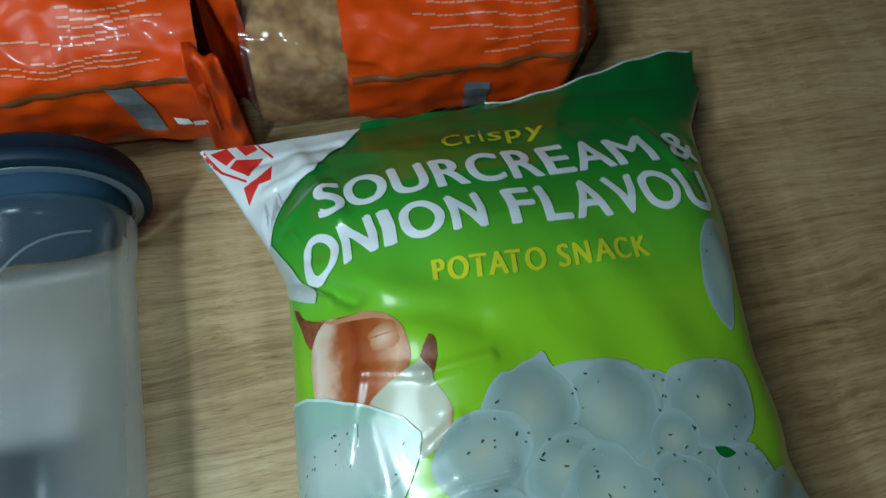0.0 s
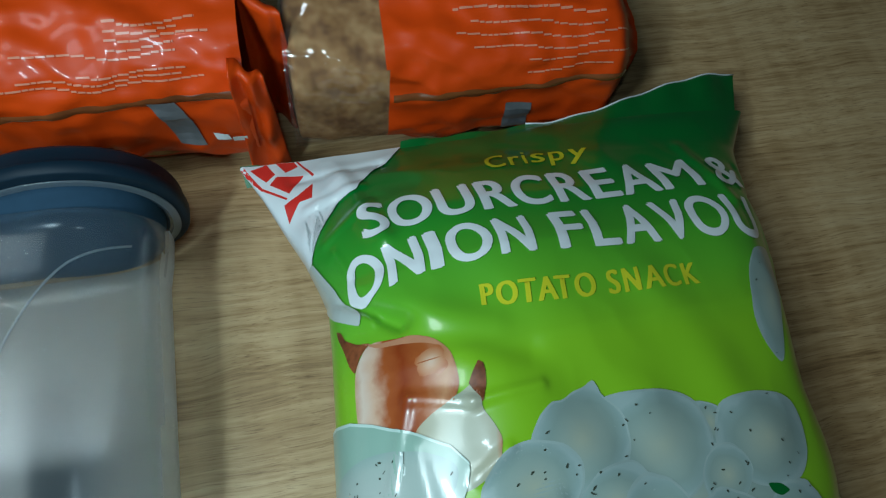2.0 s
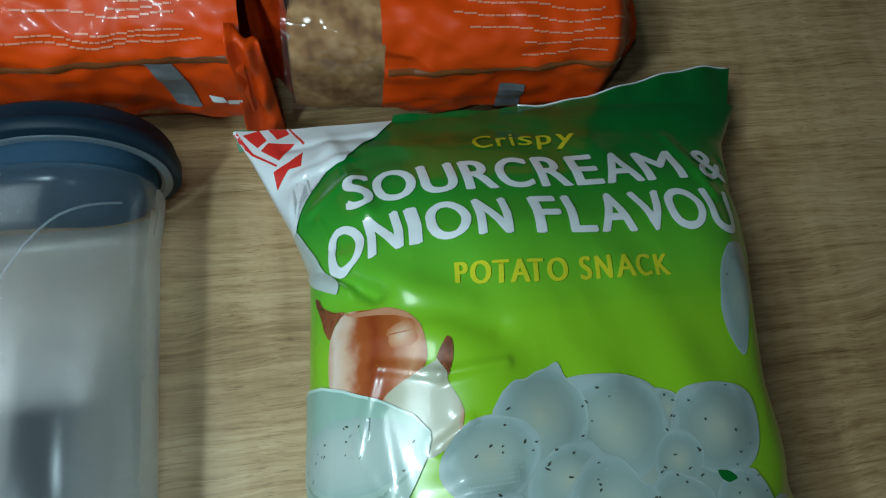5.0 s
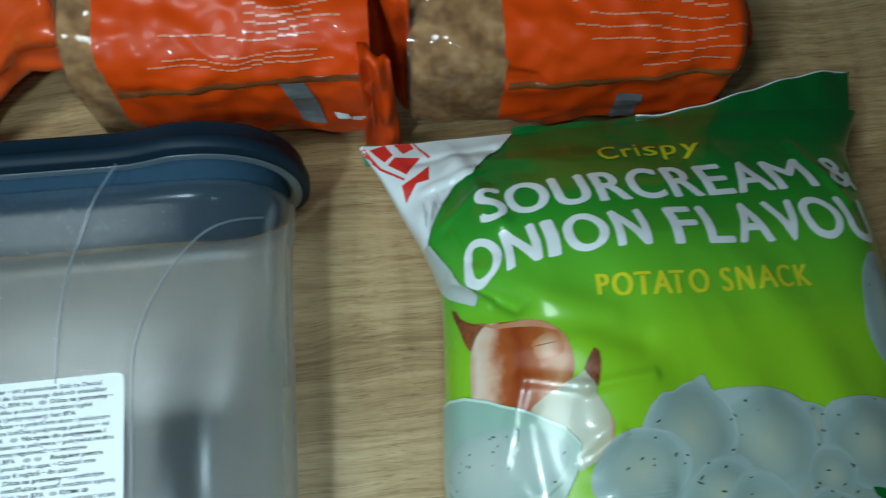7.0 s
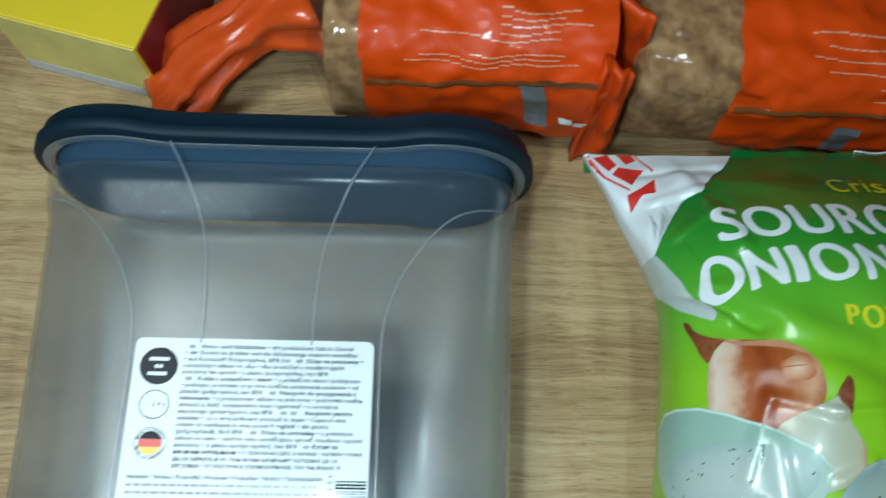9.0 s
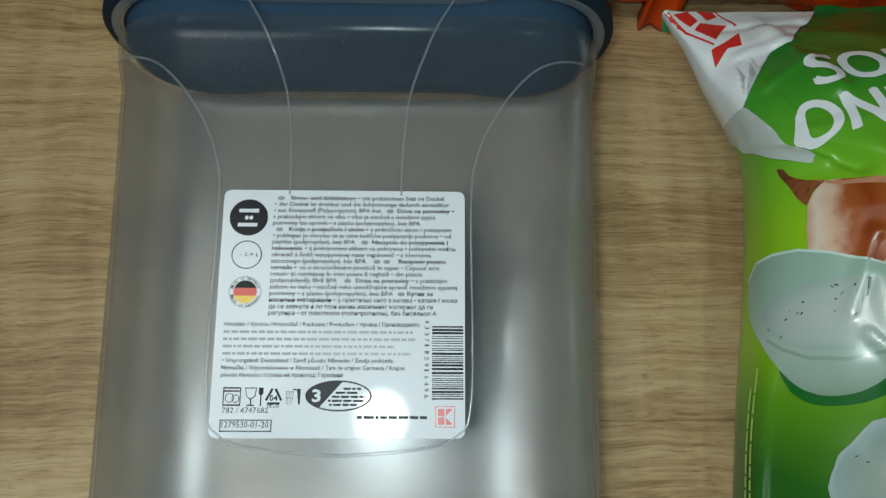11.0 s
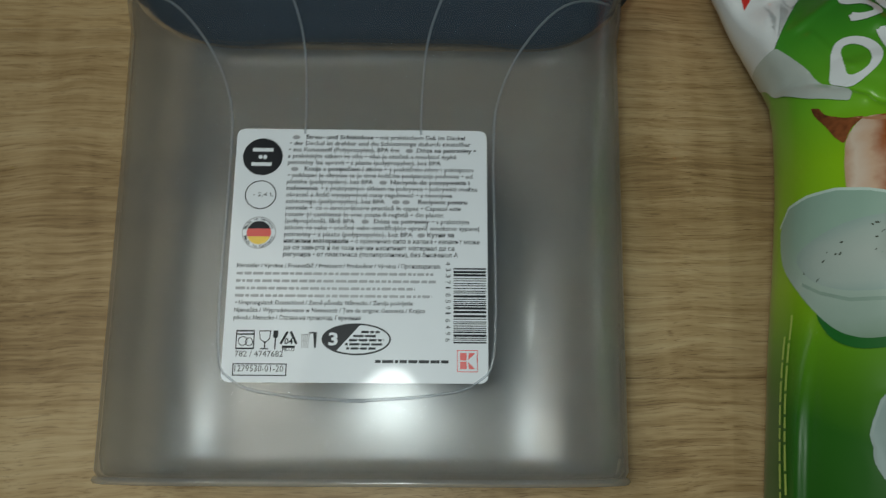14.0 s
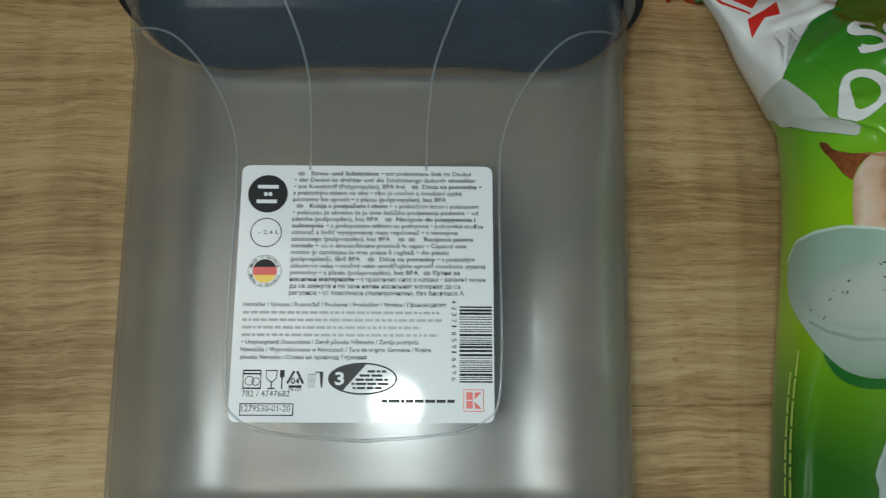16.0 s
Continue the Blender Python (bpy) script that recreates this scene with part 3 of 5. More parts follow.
def build_container():
    thing = empty("storage_container", pose(-0.1367, 0.0245, 0, 0, 0, 2.3), "milky clear plastic pouring container with dark blue lid, lying flat", "container")
    # the body: outer and inner skin, closed at the base, open at the mouth
    steps = [0.0008, 0.0020, 0.0045, 0.010, 0.02] + [0.02 + k * 0.011 for k in range(1, 19)]
    rows = []
    for y in steps:
        rows.append(box_ring(min(y, BOX_LENGTH), -0.0030 * max(0, 1 - (y - 0.0008) / 0.004) ** 2))
    inner = [box_ring(max(y, 0.0025), -0.0016 - 0.004 * min(1, max(0, 1 - y / 0.006))) for y in reversed(steps)]
    body = part("body", mesh_of(rows + inner, True, (True, True)), PLASTIC, thing, "translucent milky plastic body")
    # front wall clearer; the lower part has scattered light put in as haze
    body.data.materials.append(PLASTIC_HAZY)
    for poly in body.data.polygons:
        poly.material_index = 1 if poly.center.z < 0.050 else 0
    # the raised foot line round the base
    part("base_rim", mesh_of([box_ring(dy, g) for dy, g in ((-0.0003, -0.0050), (-0.0003, 0.0), (0.0006, 0.0006), (0.0018, 0.0005), (0.0024, -0.0004))]), PLASTIC_EDGE, thing, "clear raised line round the base")
    # the rim round the mouth
    rim = [box_ring(BOX_LENGTH + dy, g, 0.0056) for dy, g in ((-0.0010, 0.0), (-0.0010, 0.0030), (-0.0007, 0.0036), (-0.0003, 0.0036), (0, 0.0030), (0, -0.0016))]
    part("rim", mesh_of(rim), PLASTIC_EDGE, thing, "clear plastic flange round the mouth")
    # the lid in two tiers, with a plug that reaches into the mouth
    y = BOX_LENGTH
    lid = part("lid", mesh_of([box_ring(y + dy, g, 0.0056) for dy, g in (
        (0.0008, -0.004), (0.0008, 0.0066), (0.0014, 0.0076), (0.0065, 0.0076), (0.0072, 0.0068), (0.0078, 0.0055), (0.0135, 0.0050), (0.0155, 0.0036), (0.0166, 0.0), (0.0166, -0.008))], True, (False, True)),
        LID_BLUE, thing, "dark blue plastic lid, closed")
    part("plug", mesh_of([box_ring(y + dy, g, 0.0045) for dy, g in ((0.0014, -0.003), (-0.0095, -0.0036), (-0.011, -0.0052), (-0.011, -0.02))], True, (False, True)), PLUG_BLUE_LIT, lid, "blue plug inside the mouth")
    # pressed lines on the front wall: the tongue round the label, and the two ribs
    for side in (-1, 1):
        for name, pts in (("tongue_line", ((0.106, 0.204), (0.084, 0.196), (0.066, 0.176), (0.0555, 0.153), (0.053, 0.128), (0.053, 0.054), (0.046, 0.0375), (0.028, 0.0325), (0.0, 0.0305), (-0.004, 0.0305))),
                          ("pressed_rib", ((0.047, 0.228), (0.036, 0.208), (0.027, 0.183), (0.0240, 0.158), (0.0235, 0.133)))):
            fine = []
            for i in range(len(pts) - 1):
                p0, p1, p2, p3 = (Vector(pts[min(max(j, 0), len(pts) - 1)]) for j in (i - 1, i, i + 1, i + 2))
                for k in range(5):
                    t = k / 5
                    c = 0.5 * (2 * p1 + (p2 - p0) * t + (2 * p0 - 5 * p1 + 4 * p2 - p3) * t * t + (3 * p1 - p0 - 3 * p2 + p3) * t ** 3)
                    fine.append(Vector((side * c.x - 0.0012, c.y, front_z(c.y, c.x) + 0.0002)))
            part(name, tube(fine, 0.00060), PLASTIC_EDGE, thing)
    return thing


CONTAINER = build_container()

# ---- the paper label on the container's front ----
LABEL_W, LABEL_H = 0.1012, 0.1012


def label_at(x, y, lift=0.0):
    """From the label's own units (0 to 1 across, 0 to 1 down) to the container's frame."""
    px, py = -0.0015 + (x - 0.5) * LABEL_W, 0.0877 + (0.5 - y) * LABEL_H
    return Vector((px, py, front_z(py) + 0.0004 + lift))


def build_label(parent):
    sheet = rounded([(0, 0), (1, 0), (1, 1), (0, 1)], 5, 0.035)
    bm = bmesh.new()
    low = [bm.verts.new(label_at(x, y, -0.0005)) for x, y in sheet]
    top = [bm.verts.new(label_at(x, y)) for x, y in sheet]
    bm.faces.new(top)
    for i in range(len(low)):
        j = (i + 1) % len(low)
        bm.faces.new((low[i], low[j], top[j], top[i]))
    label = part("label", bm, LABEL_WHITE, parent, "white glossy paper label with small black print", False)

    def ink(name, outlines, material, layer=1, note=""):
        flat_bm = bmesh.new()
        for o in outlines:
            flat_bm.faces.new([flat_bm.verts.new((x, y, 0)) for x, y in o])
        return wrapped(name, flat_bm, material, label, lambda x, y, up=0.0: label_at(x, y, 0.00012 * layer), note)

    def words(target, text, x0, x1, y, height, weight=0.0, turn=0.0):
        bm = letters(text, x1 - x0, height, weight)
        for v in bm.verts:
            v.co.y = -v.co.y
        return merge(target, bm, (x0, y), turn)

    def bars(target, x0, x1, y, height, rng):
        x = x0
        while x < x1:
            w = min(rng.uniform(0.010, 0.042), x1 - x)
            merge(target, flat([[(x, y - height), (x + w, y - height), (x + w, y), (x, y)]], 1.0))
            x += w + 0.0055

    rng = random.Random(11)
    # the block in many languages: regular and bold runs, by line
    lines = (
        ((1, "Streu- und Schüttdose", 0.275, 0.545), (0, "• mit praktischem Sieb im Deckel", 0.556, 0.913)),
        ((0, "• der Deckel ist drehbar und die Schüttmenge dadurch einstellbar", 0.212, 0.935),),
        ((0, "• aus Kunststoff (Polypropylen), BPA frei", 0.210, 0.650), (1, "Dóza na potraviny •", 0.720, 0.955)),
        ((0, "s praktickým sítkem ve víku • víko je otočné a množství sypké", 0.208, 0.878),),
        ((0, "potraviny lze upravit • z plastu (polypropylen), bez BPA", 0.208, 0.816),),
        ((1, "Kutija s posipačem i sitom •", 0.275, 0.600), (0, "s praktičnim sitom i poklopcem", 0.612, 0.945)),
        ((0, "• poklopac je okretan te je time količina posipavanja podesiva • od", 0.210, 0.942),),
        ((0, "plastike (polipropilen), bez BPA", 0.208, 0.548), (1, "Naczynie do posypywania i", 0.618, 0.930)),
        ((1, "nalewania", 0.208, 0.332), (0, "• z praktycznym sitkiem na pokrywce • pokrywkę można", 0.345, 0.962)),
        ((0, "obracać a ilość wysypywanej masy regulować • z tworzywa", 0.208, 0.862),),
        ((0, "sztucznego (polipropylen), bez BPA", 0.208, 0.596), (1, "Recipient pentru", 0.728, 0.920)),
        ((1, "cereale •", 0.208, 0.312), (0, "cu o strecurătoare practică în capac • Capacul este", 0.326, 0.896)),
        ((0, "rotativ și cantitatea în vrac poate fi reglată • din plastic", 0.208, 0.828),),
        ((0, "(polipropilenă), fără BPA", 0.208, 0.480), (1, "Dóza na potraviny •", 0.556, 0.790), (0, "s praktickým", 0.800, 0.928)),
        ((0, "sitkom vo veku • otočné veko umožňujúce upraviť množstvo sypanej", 0.208, 0.968),),
        ((0, "potraviny • z plastu (polypropylén), bez BPA", 0.208, 0.708), (1, "Кутия за", 0.765, 0.868)),
        ((1, "насипни материали •", 0.208, 0.475), (0, "с практично сито в капака • капакът може", 0.485, 0.970)),
        ((0, "да се завърта и по този начин насипният материал да се", 0.208, 0.872),),
        ((0, "регулира • от пластмаса (полипропилен), без бисфенол А", 0.208, 0.885),))
    regular, bold, bolder = bmesh.new(), bmesh.new(), bmesh.new()
    for k, line in enumerate(lines):
        y = 0.041 + k * 0.02665
        for heavy, text, x0, x1 in line:
            words(bold if heavy else regular, text, x0, x1, y, 0.0172, 0.012)
            if heavy:
                words(bolder, text, x0 + 0.0011, x1 + 0.0011, y, 0.0172, 0.006)
    # the maker's block: names and addresses stay plain bars
    address = bmesh.new()
    y0, dy = 0.565, 0.0287
    words(regular, "Hersteller / Výrobce / Proizvođač / Producent / Producător / Výrobca / Производител:", 0.034, 0.818, y0, 0.0160, 0.013)
    for k, x1 in ((1, 0.79), (2, 0.80), (3, 0.72), (4, 0.785)):
        bars(address, 0.034, x1, y0 + k * dy, 0.0105, rng)
    words(regular, "• Ursprungsland: Deutschland / Země původu: Německo / Zemlja podrijetla:", 0.036, 0.715, y0 + 5 * dy, 0.0160, 0.013)
    words(regular, "Njemačka / Wyprodukowano w Niemczech / Țara de origine: Germania / Krajina", 0.034, 0.760, y0 + 6 * dy, 0.0160, 0.013)
    words(regular, "pôvodu: Nemecko / Страна на произход: Германия", 0.034, 0.515, y0 + 7 * dy, 0.0160, 0.013)
    words(regular, "782 / 4747682", 0.048, 0.228, 0.905, 0.0215)
    words(regular, "1279530-01-20", 0.050, 0.232, 0.960, 0.0230)
    words(regular, "- 2,4 L", 0.078, 0.158, 0.281, 0.0150)
    wrapped("printed_text", regular, INK, label, lambda x, y, up=0.0: label_at(x, y, 0.00012))
    tagged(wrapped("address_print", address, INK_GREY, label, lambda x, y, up=0.0: label_at(x, y, 0.00012)), kind="stuff")
    wrapped("bold_text", bolder, INK, label, lambda x, y, up=0.0: label_at(x, y, 0.00017))
    wrapped("bold_text", bold, INK, label, lambda x, y, up=0.0: label_at(x, y, 0.00012))
    ink("number_frame", [[(0.042, a), (0.242, a), (0.242, a + 0.004), (0.042, a + 0.004)] for a in (0.930, 0.972)] + [[(a, 0.930), (a + 0.004, 0.930), (a + 0.004, 0.976), (a, 0.976)] for a in (0.042, 0.240)], INK)
    # the round marks
    ink("round_badge", [blob(0.107, 0.118, 0.079, 0.077, n=40)], INK, 1, "black round badge with two white bars")
    ink("badge_print", [[(0.066, 0.082), (0.148, 0.082), (0.148, 0.097), (0.066, 0.097)], [(0.064, 0.142), (0.144, 0.142), (0.144, 0.157), (0.064, 0.157)], blob(0.099, 0.1195, 0.008, 0.009, n=12), blob(0.117, 0.1195, 0.008, 0.009, n=12)], LABEL_WHITE, 2)

    def ring(cx, cy, rx, ry, t):
        outer, inner = blob(cx, cy, rx, ry, n=36), blob(cx, cy, rx - t, ry - t, n=36)
        return [[outer[i], outer[(i + 1) % 36], inner[(i + 1) % 36], inner[i]] for i in range(36)]

    ink("volume_ring", ring(0.1075, 0.275, 0.062, 0.059, 0.004), INK)
    ink("origin_ring", ring(0.110, 0.428, 0.066, 0.064, 0.003), INK_GREY)
    origin = bmesh.new()
    for k, ch in enumerate("Made in Germany"):
        for below in (False, True):
            turn = (k - 7) * 0.175
            one = letters(ch, None, 0.0125, 0.012)
            wide = max([v.co.x for v in one.verts], default=0.0)
            for v in one.verts:
                v.co = (v.co.x - wide / 2, -v.co.y, 0)
            r = 0.0605 if below else 0.0505
            merge(origin, one, (0.110 + r * math.sin(turn), 0.428 + (r if below else -r) * math.cos(turn)), -turn if below else turn)
    wrapped("origin_text", origin, INK, label, lambda x, y, up=0.0: label_at(x, y, 0.00012))
    for x, k in ((0.237, 0), (0.690, 2), (0.236, 5), (0.588, 7), (0.640, 10), (0.680, 10), (0.522, 13), (0.741, 15)):
        ink("language_mark", [blob(x, 0.0345 + k * 0.02665, 0.0150, 0.0085, n=16)], INK_GREY)
    for name, material, lo, hi in (("flag_black", INK, -1.0, -0.34), ("flag_red", FLAG_RED, -0.34, 0.33), ("flag_gold", FLAG_GOLD, 0.33, 1.0)):
        shape = []
        for k in range(11):
            s = lo + (hi - lo) * k / 10
            shape.append((0.110 + 0.047 * math.sqrt(max(0, 1 - s * s)), 0.428 + 0.047 * s))
        shape += [(0.220 - x, y) for x, y in reversed(shape)]
        ink(name, [shape], material)
    # barcode
    x, rows = 0.562, []
    while x < 0.846:
        t = rng.choice((0.0035, 0.0035, 0.006, 0.009))
        rows.append([(0.868, x), (0.993, x), (0.993, x + t), (0.868, x + t)])
        x += t + rng.choice((0.0035, 0.005, 0.007))
    code = ink("barcode", rows[:1], INK)
    for r in rows[1:]:
        ink("barcode_bar", [r], INK)
    digits = bmesh.new()
    for k, ch in enumerate("4337185916496"):
        words(digits, ch, 0, 0.006 if ch == "1" else 0.013, 0, 0.0185)
        for v in digits.verts:
            if not v.tag:
                v.co = (0.838 - v.co.y * 1.0, 0.538 + k * 0.0245 + v.co.x, 0)
                v.tag = True
    wrapped("barcode_digits", digits, INK, label, lambda x, y, up=0.0: label_at(x, y, 0.00012))
    # care marks
    cup = [[(0.134, 0.807), (0.180, 0.807), (0.176, 0.840), (0.162, 0.852), (0.152, 0.852), (0.138, 0.840)], [(0.155, 0.852), (0.160, 0.852), (0.160, 0.874), (0.155, 0.874)], [(0.142, 0.873), (0.172, 0.873), (0.172, 0.878), (0.142, 0.878)],
           [(0.188, 0.807), (0.206, 0.807), (0.206, 0.832), (0.199, 0.836), (0.199, 0.878), (0.194, 0.878), (0.194, 0.836), (0.188, 0.832)]]
    ink("care_mark_cup", cup, INK)
    ink("care_mark_cup_inside", [[(0.1375, 0.811), (0.1765, 0.811), (0.173, 0.838), (0.161, 0.848), (0.153, 0.848), (0.141, 0.838)]], LABEL_WHITE, 2)
    ink("care_mark_washer", [[(0.048, a), (0.118, a), (0.118, a + 0.006), (0.048, a + 0.006)] for a in (0.806, 0.818, 0.872)] + [[(a, 0.806), (a + 0.004, 0.806), (a + 0.004, 0.878), (a, 0.878)] for a in (0.048, 0.114)] + ring(0.074, 0.847, 0.018, 0.018, 0.003) + ring(0.098, 0.850, 0.015, 0.016, 0.003), INK)
    tri = [(0.247, 0.800), (0.283, 0.868), (0.211, 0.868)]
    arrows = []
    for i in range(3):
        (ax, ay), (bx, by) = tri[i], tri[(i + 1) % 3]
        ax, ay, bx, by = ax + (bx - ax) * 0.16, ay + (by - ay) * 0.16, ax + (bx - ax) * 0.84, ay + (by - ay) * 0.84
        l = math.hypot(bx - ax, by - ay)
        nx, ny = (by - ay) / l * 0.0045, -(bx - ax) / l * 0.0045
        arrows.append([(ax + nx, ay + ny), (bx + nx, by + ny), (bx - nx, by - ny), (ax - nx, ay - ny)])
    ink("recycling_mark", arrows, INK)
    small = bmesh.new()
    words(small, "04", 0.231, 0.263, 0.858, 0.0220, 0.02)
    words(small, "PE-LD", 0.224, 0.270, 0.884, 0.0110, 0.01)
    wrapped("recycling_text", small, INK, label, lambda x, y, up=0.0: label_at(x, y, 0.00018))
    ink("bin_mark", [[(0.294 + 0.007 * k, 0.822), (0.297 + 0.007 * k, 0.822), (0.298 + 0.0055 * k, 0.872), (0.296 + 0.0055 * k, 0.872)] for k in range(5)] + [[(0.292, 0.820), (0.327, 0.820), (0.327, 0.824), (0.292, 0.824)], [(0.296, 0.845), (0.323, 0.845), (0.323, 0.848), (0.296, 0.848)]], INK_GREY)
    # the pictogram's person beside the bin, reduced to two bars
    ink("bin_mark_person", [[(0.337, 0.812), (0.352, 0.812), (0.350, 0.872), (0.344, 0.872)], [(0.322, 0.812), (0.340, 0.812), (0.340, 0.817), (0.322, 0.817)]], INK)
    # the warranty oval
    ink("warranty_oval", [blob(0.501, 0.838, 0.131, 0.060, n=40)], INK)
    leaf = [(x, y) for x, y in blob(0.501, 0.838, 0.1245, 0.0535, n=60) if x > 0.455 + (0.838 - y) * 0.9]
    ink("warranty_field", [leaf], LABEL_WHITE, 2)
    words_bm = bmesh.new()
    words(words_bm, "3", 0.397, 0.432, 0.860, 0.045, 0.03)
    wrapped("warranty_number", words_bm, LABEL_WHITE, label, lambda x, y, up=0.0: label_at(x, y, 0.0003))
    fine = bmesh.new()
    for k, (x0, x1) in enumerate(((0.520, 0.590), (0.490, 0.575), (0.475, 0.605), (0.460, 0.600), (0.465, 0.575))):
        bars(fine, x0, x1, 0.815 + k * 0.0155, 0.0085, rng)
    wrapped("warranty_text", fine, INK, label, lambda x, y, up=0.0: label_at(x, y, 0.0004))
    shop = bmesh.new()
    bars(shop, 0.575, 0.850, 0.926, 0.0115, rng)
    tagged(wrapped("shop_line", shop, INK, label, lambda x, y, up=0.0: label_at(x, y, 0.00012)), kind="stuff")
    ink("shop_mark_frame", [[(0.882, 0.876), (0.960, 0.876), (0.960, 0.958), (0.882, 0.958)]], LOGO_RED)
    ink("shop_mark_field", [[(0.885, 0.879), (0.957, 0.879), (0.957, 0.955), (0.885, 0.955)]], LABEL_WHITE, 2)
    ink("shop_mark", [[(0.893, 0.887), (0.918, 0.887), (0.918, 0.915), (0.893, 0.915)], [(0.893, 0.919), (0.918, 0.919), (0.918, 0.947), (0.893, 0.947)], [(0.926, 0.887), (0.951, 0.887), (0.923, 0.914)], [(0.926, 0.947), (0.951, 0.947), (0.923, 0.920)]], LOGO_RED, 3)
    return label


build_label(CONTAINER)

# ---- the snack bag ----


def on_film(layer):
    return lambda p, q, up=0.0: on_bag(p, q, 0.00042 + 0.00005 * layer + up)


def bag_letters(name, spans, base, top, material, parent, layer, strikes=((0, 0),), lean=0.0):
    """Letters set one by one between two curved guide lines; spans are (letter, from, to) across the film."""
    lower, upper = (np.polyfit([p for p, q in line], [q for p, q in line], 4) for line in (base, top))
    tall = float(np.mean([q for p, q in base]) - np.mean([q for p, q in top]))
    bm = bmesh.new()
    for ch, a, b in spans:
        merge(bm, letters(ch, b - a, tall, 0.0, lean, 0.0019), (a, 0))
    # heavier strokes: the letters laid again, a hair aside
    first = bm.verts[:] + bm.edges[:] + bm.faces[:]
    for k, (dx, dy) in enumerate(strikes[1:]):
        again = bmesh.ops.duplicate(bm, geom=first)["geom"]
        bmesh.ops.translate(bm, verts=[e for e in again if isinstance(e, bmesh.types.BMVert)], vec=(dx, dy, 0.00007 * (k + 1)))
    for v in bm.verts:
        t, lo, hi = v.co.y / tall, np.polyval(lower, v.co.x), np.polyval(upper, v.co.x)
        v.co.y = lo + (hi - lo) * t
    return wrapped(name, bm, material, parent, on_film(layer))


def inside(outline, p, q):
    hit = False
    for (x0, y0), (x1, y1) in zip(outline, outline[1:] + outline[:1]):
        if (y0 > q) != (y1 > q) and p < x0 + (x1 - x0) * (q - y0) / (y1 - y0):
            hit = not hit
    return hit


def build_bag():
    thing = empty("snack_bag", pose(0, 0, 0), "glossy green foil bag of potato snacks, crumpled and full", "snack bag")
    bm = bmesh.new()
    n_q, n_p = BAG.shape[:2]
    uv = bm.loops.layers.uv.new("UVMap")
    vs = [[bm.verts.new(BAG[i, j]) for j in range(n_p)] for i in range(n_q)]
    for i in range(n_q - 1):
        for j in range(n_p - 1):
            f = bm.faces.new((vs[i][j], vs[i + 1][j], vs[i + 1][j + 1], vs[i][j + 1]))
            for lp, (a, b) in zip(f.loops, ((i, j), (i + 1, j), (i + 1, j + 1), (i, j + 1))):
                lp[uv].uv = (b / (n_p - 1), a / (n_q - 1) + (0.06 + 0.22 * float(smooth(0.42, 0.62, a / (n_q - 1)))) * (0.5 - b / (n_p - 1)))
    film = part("film", bm, FILM_GREEN, thing)
    # the crimped seal that stands off the top edge
    rows = []
    for k in range(41):
        s = 0.27 + 0.73 * k / 40
        base = on_bag(-0.135 + 0.270 * s, 0.001)
        rise = 0.004 + 0.026 * float(smooth(0.52, 1.0, s))
        far = base + Vector((0.013 * s * s, rise * 1.0, 0.004 - 0.012 * s + 0.0012 * math.sin(k * 1.1)))
        rows.append([base.lerp(far, t) + Vector((0, 0, 0.0006 * math.sin(t * 30))) for t in (0, 0.2, 0.4, 0.6, 0.8, 1.0)])
    part("top_seal", mesh_of(rows, False), SEAL_GREEN, thing, "dark green crimped top seal")
    part("seal_edge", tube([r[-1] + Vector((0, 0, 0.0004)) for r in rows[13:]], 0.0005), PRINT_WHITE, thing)
    # the little fold of the seal at the corner
    tip = on_bag(-0.140, 0.002)
    fold = [[tip + Vector((0.002 + 0.0004 * k + dx, 0.003 - 0.0022 * k, -0.002 - 0.0015 * k + dz)) for k in range(5)] for dx, dz in ((-0.0030, 0.0), (0.001, 0.0006), (0.006, 0.0))]
    part("seal_fold", mesh_of(fold, False), SEAL_GREEN, thing, "dark green folded seal end")
    # the corner with the shop's mark
    wrapped("white_corner", flat([[(-0.168, 0.001), (-0.0618, 0.001), (-0.0707, 0.0143), (-0.0772, 0.0195), (-0.0879, 0.0337), (-0.0963, 0.0375), (-0.1068, 0.0388), (-0.1139, 0.0394), (-0.1205, 0.0660), (-0.1280, 0.0690), (-0.150, 0.069), (-0.160, 0.050)]], 0.0009), PRINT_WHITE, thing, on_film(7), "white corner print")
    wrapped("chip_corner", flat([rounded([(-0.150, 0.066), (-0.1280, 0.0665), (-0.1203, 0.0667), (-0.1161, 0.0778), (-0.1115, 0.0880), (-0.1000, 0.1035), (-0.1012, 0.1068), (-0.1071, 0.1043), (-0.1165, 0.0995), (-0.1250, 0.0925), (-0.1340, 0.083), (-0.150, 0.074)], 3, 0.2)]), PRINT_GREY, thing, on_film(8.5), "pale chip picture on the folded corner")
    for shape in ([(-0.1357, 0.0040), (-0.1280, 0.0010), (-0.1237, 0.0090), (-0.1280, 0.0132)], [(-0.1265, 0.0155), (-0.1231, 0.0109), (-0.1104, 0.0132), (-0.1179, 0.0238)], [(-0.1235, 0.0012), (-0.1150, 0.0012), (-0.1130, 0.0050), (-0.1190, 0.0086)],
                  [(-0.1222, 0.0400), (-0.1211, 0.0298), (-0.1136, 0.0261), (-0.1064, 0.0208), (-0.1073, 0.0304), (-0.1136, 0.0304)],
                  [(-0.1400, 0.0022), (-0.1390, 0.0015), (-0.1300, 0.0165), (-0.1190, 0.0262), (-0.1196, 0.0272), (-0.1308, 0.0175)], [(-0.1139, 0.0012), (-0.1128, 0.0012), (-0.1056, 0.0132), (-0.1066, 0.0140)]):
        wrapped("red_mark", flat([shape]), LOGO_RED, thing, on_film(9), "red mark")
